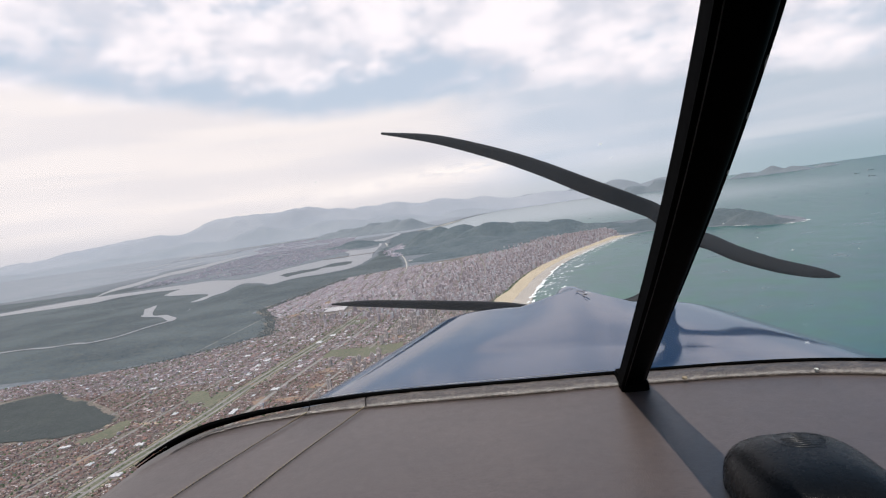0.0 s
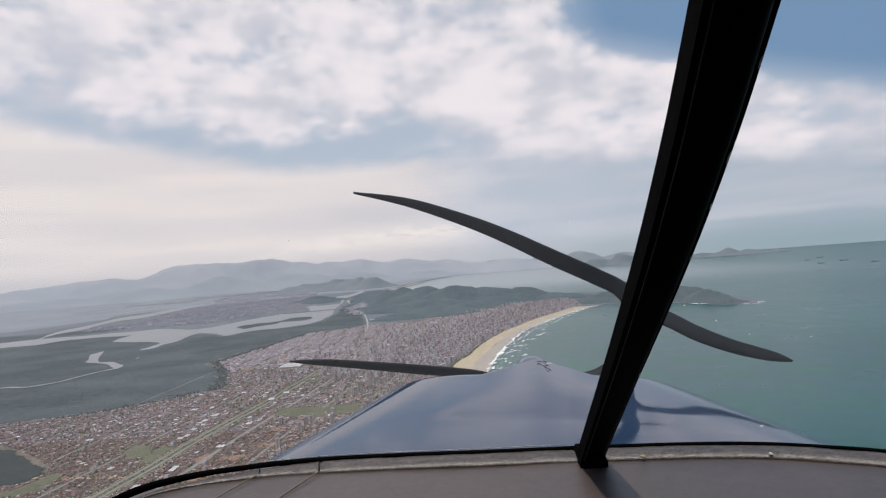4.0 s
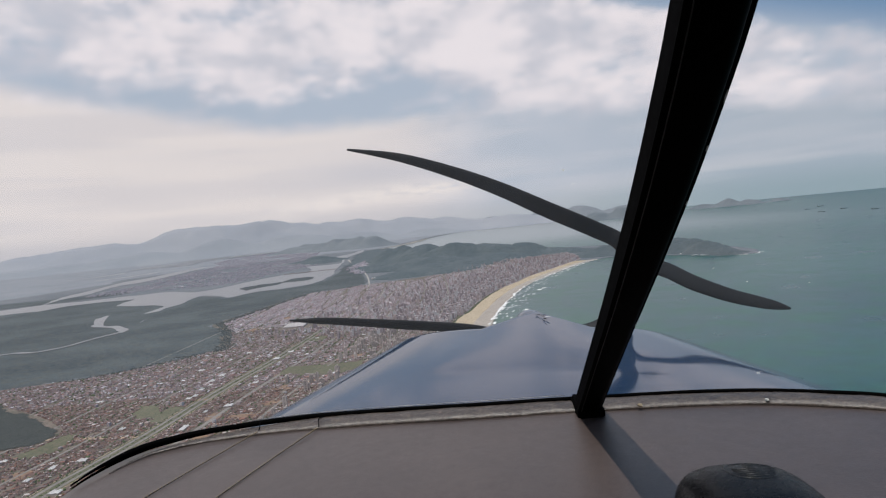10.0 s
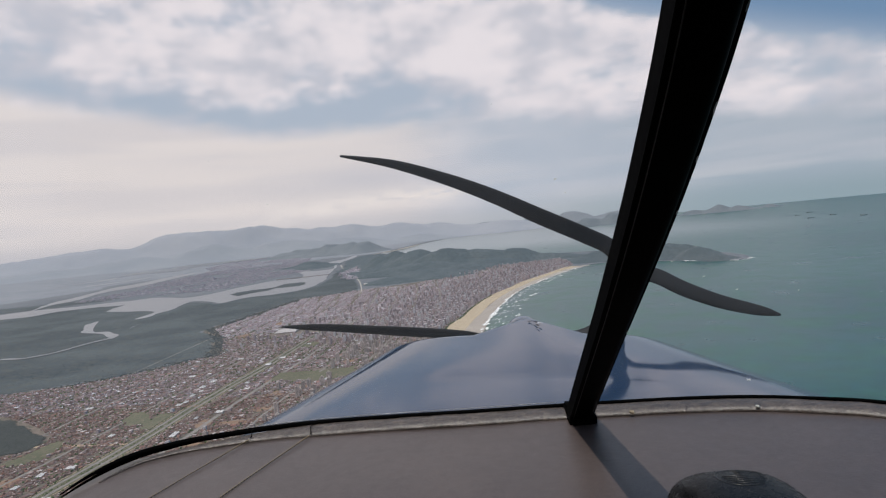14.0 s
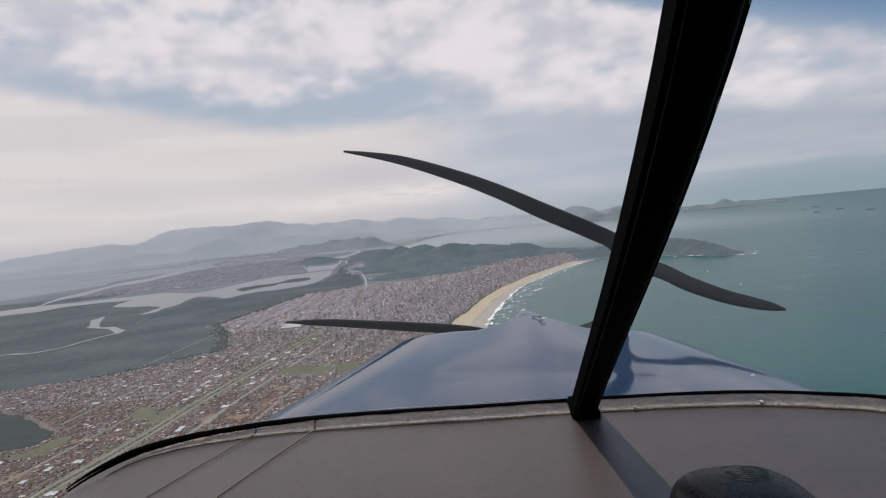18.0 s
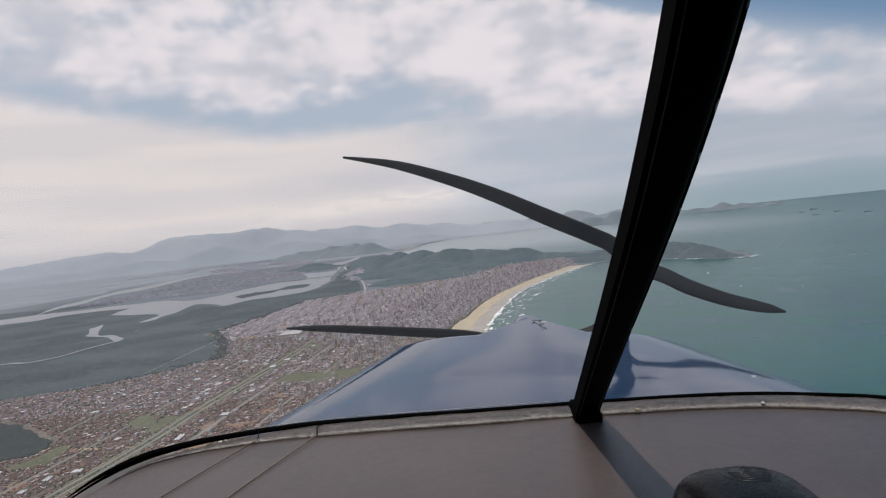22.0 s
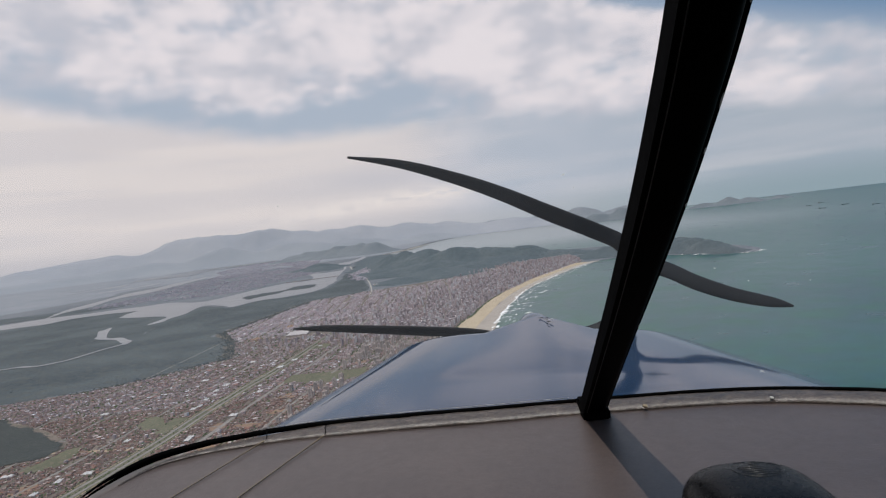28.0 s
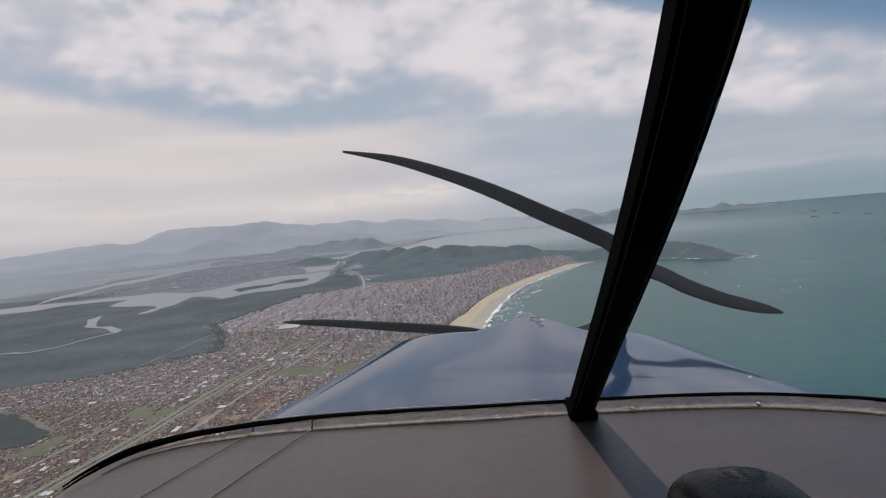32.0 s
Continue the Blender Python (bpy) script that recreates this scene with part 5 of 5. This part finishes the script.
part("glass_edge", bm, PANE_EDGE, dash, "thin pale edge of the windscreen acrylic")
# black strip at the port end that paints the shade under the seal
shade_run = [p for p in edge if p[0] < -0.45 and p[1] > 0.80]
shade_w = [0.0006 + 0.009 * math.sin(math.pi * min(1.0, i / (len(shade_run) - 1)) ** 0.9) for i in range(len(shade_run))]
bm = bmesh.new()
pairs_ = [(bm.verts.new((*a, DASH_Z + 0.0065)), bm.verts.new((*b, DASH_Z + 0.0058))) for a, b in
          ((inset(shade_run, 0.006)[i], inset(shade_run, 0.008 + shade_w[i])[i]) for i in range(len(shade_run)))]
for (a, b), (c, d) in zip(pairs_, pairs_[1:]):
    bm.faces.new((a, b, d, c))
bmesh.ops.solidify(bm, geom=bm.faces[:], thickness=0.002)
bmesh.ops.recalc_face_normals(bm, faces=bm.faces)
part("edge_hollow", bm, RUBBER, dash, "dark strip painting the shade under the windscreen seal")
# joints across the roll and the two stitched seams
SEAMS = [((-0.281, 0.972), (-0.351, 0.748), (-0.41, 0.50)), ((-0.381, 0.978), (-0.455, 0.755), (-0.52, 0.50))]
for seam in SEAMS:
    line = spline(seam, 42)
    bm = bmesh.new()
    for i in range(len(line) - 1):
        a, b = np.array(line[i]), np.array(line[i + 1])
        tube(bm, [(*(a + 0.10 * (b - a)), DASH_Z + 0.0052), (*(a + 0.32 * (b - a)), DASH_Z + 0.0064), (*(a + 0.54 * (b - a)), DASH_Z + 0.0052)], 0.0011, 5, 0.7)
    part("stitching", bm, THREAD, dash, "tan thread seam")
    # black dashes stand in for the shade in the gaps of the seam
    bm = bmesh.new()
    for a, b in zip(line, line[1:]):
        a, b = np.array(a), np.array(b)
        tube(bm, [(*(a + f * (b - a)), DASH_Z + 0.0047) for f in (0.62, 0.80, 1.00)], 0.0008, 5, 0.6)
    part("seam_groove", bm, RUBBER, dash, "dark dashes painting the shade between the stitches")
    x0, y0 = seam[0]
    bm = tube(bmesh.new(), [(x0 + 0.002 * math.sin(a * 3), y0 + 0.003 + 0.022 * (1 - math.cos(a)), DASH_Z + 0.004 + 0.0090 * math.sin(a)) for a in np.linspace(0.25, math.pi - 0.3, 9)], 0.0008, 5)
    part("roll_joint", bm, RUBBER, dash)

# a crumb and a dead insect, as small lumps on the rolled edge
for nm, x, y, r, m, lab in (("crumb", 0.4115, 0.9265, 0.0028, SMEAR, "white crumb lying on the rolled dashboard edge"), ("debris", 0.2300, 0.9460, 0.0036, THREAD, "small brown dead insect lying on the rolled dashboard edge")):
    bm = bmesh.new()
    bmesh.ops.create_icosphere(bm, subdivisions=2, radius=r)
    for v in bm.verts:
        v.co = v.co * (1 + 0.5 * noise.noise(v.co * 400)) * (1 if nm == "crumb" else 1.2)
        v.co.z *= 0.6
    ob = part(nm, bm, m, None)
    ob.location = (x, y, ALT + DASH_Z + 0.0095)
    tagged(ob, lab, nm)

# pod on the dash
pod = thing("instrument_pod", (0.2455, 0.586, ALT + DASH_Z), "black rounded plastic pod standing on the dashboard", "instrument pod")


def rounded(cx, a, b, h, e):
    """A rounded box on the dash: half-sizes a, b and height h."""
    bm = bmesh.new()
    bmesh.ops.create_uvsphere(bm, u_segments=48, v_segments=28, radius=1)
    for v in bm.verts:
        x, y, z = v.co
        n4 = (abs(x) ** e + abs(y) ** e + abs(z) ** e) ** (1 / e)
        v.co = Vector((cx + x / n4 * a, y / n4 * b, max(-0.01, z / n4 * h)))
    return bm


part("housing", rounded(0.0, 0.069, 0.090, 0.049, 2.9), POD_BLACK, pod)
bm = bmesh.new()


def pod_top(x, y, up=0.0):
    return 0.049 * max(0.0, 1 - (abs(x) / 0.069) ** 2.9 - (abs(y) / 0.090) ** 2.9) ** (1 / 2.9) + up


def on_pod(x, y):
    return (x, y, pod_top(x, y))


tube(bm, [on_pod(0.010 + 0.025 * math.cos(a), 0.036 + 0.024 * math.sin(a)) for a in np.linspace(0, 2 * math.pi, 40)], 0.0005, 5, caps=False)
part("oval_rim", bm, POD_TRIM, pod)
for i in range(8):
    y = 0.018 + 0.005 * i
    w = 0.021 * math.sqrt(max(0.05, 1 - ((y - 0.036) / 0.024) ** 2))
    bm = tube(bmesh.new(), [on_pod(0.010 - w * (0.15 if i > 4 else 0.9), y), on_pod(0.010, y), on_pod(0.010 + w, y)], 0.0006, 5)
    part("vent_slat", bm, POD_TRIM, pod)

# windscreen: two curved panes and the centre post between them
screen = thing("windscreen", CABIN, "curved two-piece acrylic windscreen with black centre post", "windscreen")
POST = [Vector(p) for p in spline([(0.155, 1.000, -0.362), (0.155, 0.917, -0.302), (0.155, 0.660, -0.119), (0.155, 0.520, -0.016), (0.155, 0.432, 0.056), (0.155, 0.376, 0.108),
                                   (0.155, 0.250, 0.235)], 8)]
POST_LO, POST_HI = POST[0], POST[-1]


def post_at(f):
    i = min(int(f * (len(POST) - 1)), len(POST) - 2)
    return POST[i].lerp(POST[i + 1], f * (len(POST) - 1) - i)


def pane(i0, i1, name):
    bm = bmesh.new()
    rows_ = []
    for k in range(13):
        f = k / 12
        r = []
        for p in edge[i0:i1]:
            tx, ty = CX + (p[0] - CX) * 0.72, 0.16 + (p[1] - 1.0) * 0.45
            bulge = 0.05 * math.sin(math.pi * f)
            r.append(bm.verts.new((p[0] + (tx - p[0]) * f, p[1] + (ty - p[1]) * f + bulge, DASH_Z + 0.012 + f * 0.60 + bulge * 0.6)))
        rows_.append(r)
    for a, b in zip(rows_, rows_[1:]):
        for i in range(len(a) - 1):
            bm.faces.new((a[i], a[i + 1], b[i + 1], b[i]))
    ob = part(name, bm, GLASS, screen, "clear acrylic pane with faint smears and a painted haze veil")
    ob.visible_shadow = False
    return ob


cut = min(range(len(edge)), key=lambda i: abs(edge[i][0] - CX))
panes = [pane(8, cut + 1, "pane"), pane(cut, len(edge) - 8, "pane")]

axis = (POST_HI - POST_LO).normalized()
side_v = Vector((1, 0, 0))
side_v = (side_v - axis * side_v.dot(axis)).normalized()
out_v = axis.cross(side_v).normalized()
if out_v.y < 0:
    out_v = -out_v


def bar(profile, f0=0.0, f1=1.0):
    bm = bmesh.new()
    n = 40
    rings = []
    for k in range(n + 1):
        f = f0 + (f1 - f0) * k / n
        c = post_at(f)
        wide = 1.0 + 0.10 * max(0.0, (0.66 - c.y) / 0.28)
        flare = 0.95 + 0.22 * min(1.2, max(0.0, (0.74 - c.y) / 0.34))
        rings.append([bm.verts.new(c + side_v * a * (flare if a > 0.35 * half else wide) + out_v * b) for a, b in profile])
    m = len(profile)
    for a, b in zip(rings, rings[1:]):
        for i in range(m):
            bm.faces.new((a[i], a[(i + 1) % m], b[(i + 1) % m], b[i]))
    bm.faces.new(rings[0][::-1])
    bm.faces.new(rings[-1])
    bmesh.ops.recalc_face_normals(bm, faces=bm.faces)
    return bm


half = 0.0185
prof = [(-half + 0.0012, -0.012)] + [(0.3 * half + 0.65 * half * math.sin(a), -0.012 + 0.016 * (1 - math.cos(a))) for a in np.linspace(0, math.pi / 2, 7)] + [(half, 0.012), (-half, 0.012), (-half, -0.010)]
post = part("centre_post", bar(prof), BLACK, screen, "black painted centre post", smooth=True)
post.modifiers.new("soft", "EDGE_SPLIT").split_angle = radians(50)
lip = [(-half - 0.0035, -0.0115), (-half + 0.0010, -0.0125), (-half + 0.0010, 0.010), (-half - 0.0035, 0.010)]
part("post_seal", bar(lip), RUBBER, post, "narrow rubber lip", smooth=False)
lip = [(half - 0.001, -0.001), (half + 0.0028, 0.001), (half + 0.0028, 0.012), (half - 0.001, 0.012)]
part("post_seal", bar(lip), RUBBER, post, "narrow rubber lip", smooth=False)
# grey strip painted in for the highlight along the post's edge
line_ = [(-half + 0.0010, -0.0134), (-half + 0.0017, -0.0134), (-half + 0.0017, -0.0110), (-half + 0.0010, -0.0110)]
part("edge_line", bar(line_, 0.10, 1.0), EDGE_GREY, post, "grey line painting the post's edge highlight", smooth=False)
bm = bmesh.new()
bmesh.ops.create_cube(bm, size=1, matrix=Matrix.Translation((0.1525, 0.968, -0.335)) @ Matrix.Diagonal((0.041, 0.082, 0.022, 1)))
bmesh.ops.bevel(bm, geom=bm.edges[:], offset=0.004, segments=2, affect="EDGES")
part("post_base", bm, RUBBER, post, "black base block", smooth=False)
foot = [(-half - 0.001, -0.016), (half + 0.001, -0.016), (half + 0.001, 0.014), (-half - 0.001, 0.014)]
part("post_foot", bar(foot, 0.0, 0.10), RUBBER, post, "black sealed post foot", smooth=False)
for f, sz in ((0.665, 0.007), (0.585, 0.005), (0.50, 0.004), (0.83, 0.004), (0.30, 0.004)):
    c = post_at(f) + side_v * (half + 0.0022) * (0.95 + 0.22 * min(1.2, max(0.0, (0.74 - post_at(f).y) / 0.34))) - side_v * 0.0014 - out_v * 0.0014
    bm = bmesh.new()
    v = []
    for k in range(7):
        a = 2 * math.pi * k / 7
        v.append(bm.verts.new(c + axis * sz * math.cos(a) * (1 + 0.4 * math.sin(5 * a + f * 9)) + side_v * 0.0007 * math.sin(a)))
    bm.faces.new(v)
    part("paint_chip", bm, BARE, post, smooth=False)

# cowling
cowl = thing("engine_cowling", CABIN, "glossy dark blue engine cowling with a raised nose", "engine cowling")


def cowl_z(x, y, n=4.36):
    """Height of the cowl's top: a broad rounded deck that narrows to the nose, with a raised nose hump."""
    t = (1.85 - y) / 0.80
    w, zt = 0.5115 + 0.227 * t, -0.3853 + 0.0172 * t
    r = min(0.9995, abs(x - CX) / w)
    z = zt - 0.332 * (1 - (1 - r ** n) ** (1 / n)) - 0.0714 * (x - CX)
    return z + 0.0507 * math.exp(-abs((x - 0.163) / (0.080 + 0.22 * max(0.0, t))) ** 2.9) * (1 - 0.85 * min(1.0, max(0.0, 1.5 * t)))


bm = bmesh.new()
rings = []
for y in list(np.linspace(1.02, 1.80, 22)) + list(np.linspace(1.82, 1.85, 3)) + [1.875, 1.90, 1.925, 1.95, 1.965, 1.975]:
    g = min(1.0, max(0.0, (y - 1.85) / 0.13))
    yc = min(y, 1.85)
    w = 0.5115 + 0.227 * (1.85 - yc) / 0.80
    shrink = math.sqrt(max(0.0, 1 - g * g)) * 0.72 + 0.28
    ring = []
    for k in range(72):
        a = 2 * math.pi * k / 72
        cx, sz = math.cos(a), math.sin(a)
        if sz >= 0:
            x = CX + w * 0.9995 * math.copysign(abs(cx) ** (2 / 4.36), cx)
            z = cowl_z(x, yc)
        else:
            x = CX + w * 0.9995 * math.copysign(abs(cx) ** (2 / 3.0), cx)
            z = cowl_z(CX + w * 0.9995 * (1 if cx > 0 else -1), yc) * 0.5 + 0.5 * (-0.68 - 0.08 * (x - CX)) - 0.30 * abs(sz) ** (2 / 3.0)
        ring.append(bm.verts.new((CX + (x - CX) * shrink, y, -0.56 + (z + 0.56) * shrink)))
    rings.append(ring)
for a, b in zip(rings, rings[1:]):
    for k in range(72):
        bm.faces.new((a[k], b[k], b[(k + 1) % 72], a[(k + 1) % 72]))
bm.faces.new(rings[-1])
bmesh.ops.recalc_face_normals(bm, faces=bm.faces)
part("cowl_skin", bm, PAINT, cowl)
for k in range(9):
    x, y = 0.185 + 0.012 * rng.randn(), 1.79 + 0.022 * rng.randn()
    bm = bmesh.new()
    r = rng.uniform(0.003, 0.007)
    bm.faces.new([bm.verts.new((x + r * (1.6 if j % 2 else 0.7) * math.cos(j * 1.05), y + r * math.sin(j * 1.05), cowl_z(x, y) + 0.002)) for j in range(6)])
    part("scuff", bm, RUBBER if k % 3 else BARE, cowl, "paint chip", smooth=False)
bm = tube(bmesh.new(), [(float(x), 1.03, cowl_z(float(x), 1.03) + 0.001) for x in np.linspace(CX - 0.5, CX + 0.5, 40)], 0.0022, 6)
part("cowl_joint", bm, RUBBER, cowl)

# propeller, at rest; its blades are bent to fit the camera's view
HUB = Vector((0.175, 2.06, -0.455))
prop = thing("propeller", (HUB.x, HUB.y, ALT + HUB.z), "black three-bladed propeller at rest, blades bent to fit the camera's view", "propeller")
BLADE_LINE = [(0.00, 0.00), (0.20, 0.01), (0.305, 0.095), (0.334, 0.215), (0.300, 0.288), (0.221, 0.338), (0.079, 0.414), (-0.063, 0.493), (-0.207, 0.562), (-0.388, 0.633), (-0.563, 0.678)]
BLADE_W = [0.05, 0.056, 0.060, 0.062, 0.064, 0.064, 0.062, 0.054, 0.045, 0.032, 0.008]
LOW_LINE = [(0.00, 0.00), (0.06, -0.06), (0.01, -0.035), (-0.067, -0.002), (-0.16, 0.030), (-0.247, 0.050), (-0.409, 0.074), (-0.526, 0.091), (-0.668, 0.111), (-0.75, 0.120), (-0.821, 0.127)]


SECOND_LINE = [(0.00, 0.00), (0.20, 0.00), (0.300, 0.08), (0.330, 0.155), (0.375, 0.200), (0.441, 0.183), (0.528, 0.132), (0.639, 0.081), (0.736, 0.048), (0.79, 0.032), (0.833, 0.018)]


def blade(turn, way=BLADE_LINE, wide=1.0):
    line = spline([(a, b, w * wide) for (a, b), w in zip(way, BLADE_W)], 8)
    bm = bmesh.new()
    rings = []
    c, s = math.cos(radians(turn)), math.sin(radians(turn))
    for i, p in enumerate(line):
        q = line[min(i + 1, len(line) - 1)] - line[max(i - 1, 0)]
        d = np.array([q[0], q[1]]) / np.hypot(q[0], q[1])
        nrm = np.array([-d[1], d[0]])
        twist = radians(38 - 26 * i / len(line))
        r = []
        for k in range(12):
            a = 2 * math.pi * k / 12
            e, t = math.cos(a) * p[2] / 2, math.sin(a) * max(0.004, 0.011 - 0.007 * i / len(line))
            w, dep = e * math.cos(twist) - t * math.sin(twist), e * math.sin(twist) + t * math.cos(twist)
            x, z = p[0] + nrm[0] * w, p[1] + nrm[1] * w
            r.append(bm.verts.new((x * c - z * s, dep, x * s + z * c)))
        rings.append(r)
    for a, b in zip(rings, rings[1:]):
        for k in range(12):
            bm.faces.new((a[k], a[(k + 1) % 12], b[(k + 1) % 12], b[k]))
    bm.faces.new(rings[-1])
    bm.faces.new(rings[0][::-1])
    bmesh.ops.recalc_face_normals(bm, faces=bm.faces)
    return bm


for turn, way, wide in ((0, BLADE_LINE, 0.92), (0, SECOND_LINE, 0.88), (0, LOW_LINE, 0.62)):
    part("blade", blade(turn, way, wide), BLADE, prop)
bm = bmesh.new()
bmesh.ops.create_uvsphere(bm, u_segments=32, v_segments=16, radius=1)
for v in bm.verts:
    v.co = Vector((v.co.x * 0.07, 0.06 + (v.co.y * 0.24 if v.co.y > 0 else v.co.y * 0.08), v.co.z * 0.07))
part("spinner", bm, PAINT, prop, "blue spinner")
bm = tube(bmesh.new(), [(0, -0.21, 0), (0, -0.10, 0), (0, 0.03, 0)], 0.035, 14)
part("shaft", bm, BARE, prop, "bare metal drive shaft")

# dried splashes on the panes
marks = thing("insect_marks", CABIN, "small pale dried insect marks on the windscreen", "insect marks")
for bearing, rise, size in ((23.4, -16.0, 0.0028), (8.6, 2.2, 0.0016), (9.4, 0.9, 0.001), (23.0, -8.6, 0.0012), (20.5, -7.4, 0.0012), (27.5, -8.8, 0.0010), (18.0, -6.0, 0.0012),
                            (-17.5, 2.4, 0.0011), (-22.0, 6.5, 0.0009), (3.5, 9.5, 0.0009), (33.0, -9.0, 0.0009), (-29.5, 2.0, 0.0008)):
    way = Vector((math.sin(radians(bearing)) * math.cos(radians(rise)), math.cos(radians(bearing)) * math.cos(radians(rise)), math.sin(radians(rise))))
    for g in panes:
        hit, place, nrm, _ = g.ray_cast(Vector((0, 0, 0)), way)
        if hit:
            bm = bmesh.new()
            sx, sz = nrm.orthogonal().normalized(), nrm.cross(nrm.orthogonal()).normalized()
            vs = []
            for k in range(12):
                a = k * math.pi / 6
                rr = size * (1.5 if k % 3 == 0 else 0.55) * rng.uniform(0.7, 1.2)
                vs.append(bm.verts.new(place - way * 0.002 + sx * rr * math.cos(a) + sz * rr * 1.4 * math.sin(a)))
            bm.faces.new(vs)
            part("splash", bm, SMEAR, marks, smooth=False)
            break

# plain unseen cabin round the seats; upper side walls added to darken reflections
bm = bmesh.new()
bmesh.ops.create_cube(bm, size=1, matrix=Matrix.Translation((CX, -0.70, ALT + 0.42)) @ Matrix.Diagonal((1.62, 1.8, 0.02, 1)))
tagged(part("ceiling", bm, LINING, None), "plain unseen cabin ceiling panel", "ceiling", kind="structure")
for nm, c, s in (("wall_port", (CX - 0.80, -1.0, 0.04), (0.02, 1.2, 0.74)), ("wall_starboard", (CX + 0.80, -1.0, 0.04), (0.02, 1.2, 0.74)), ("wall_rear", (CX, -1.6, -0.25), (1.5, 0.02, 1.36)), ("wall_port", (CX - 0.86, -0.55, -0.62), (0.02, 2.1, 0.56)), ("wall_starboard", (CX + 0.86, -0.55, -0.62), (0.02, 2.1, 0.56)),
                 ("floor", (CX, -0.35, -0.93), (1.74, 2.5, 0.02)), ("wall_front", (CX, 0.40, -0.64), (1.5, 0.02, 0.55))):
    bm = bmesh.new()
    bmesh.ops.create_cube(bm, size=1, matrix=Matrix.Translation((c[0], c[1], ALT + c[2])) @ Matrix.Diagonal((*s, 1)))
    tagged(part(nm, bm, LINING, None, smooth=False), "plain unseen cabin lining panel", nm.split("_")[0], kind="structure")

# the whole aircraft takes its attitude about the eye
for ob in list(bpy.data.objects):
    if ob not in outside and ob.parent is None:
        ob.matrix_basis = ATTITUDE @ ob.matrix_basis
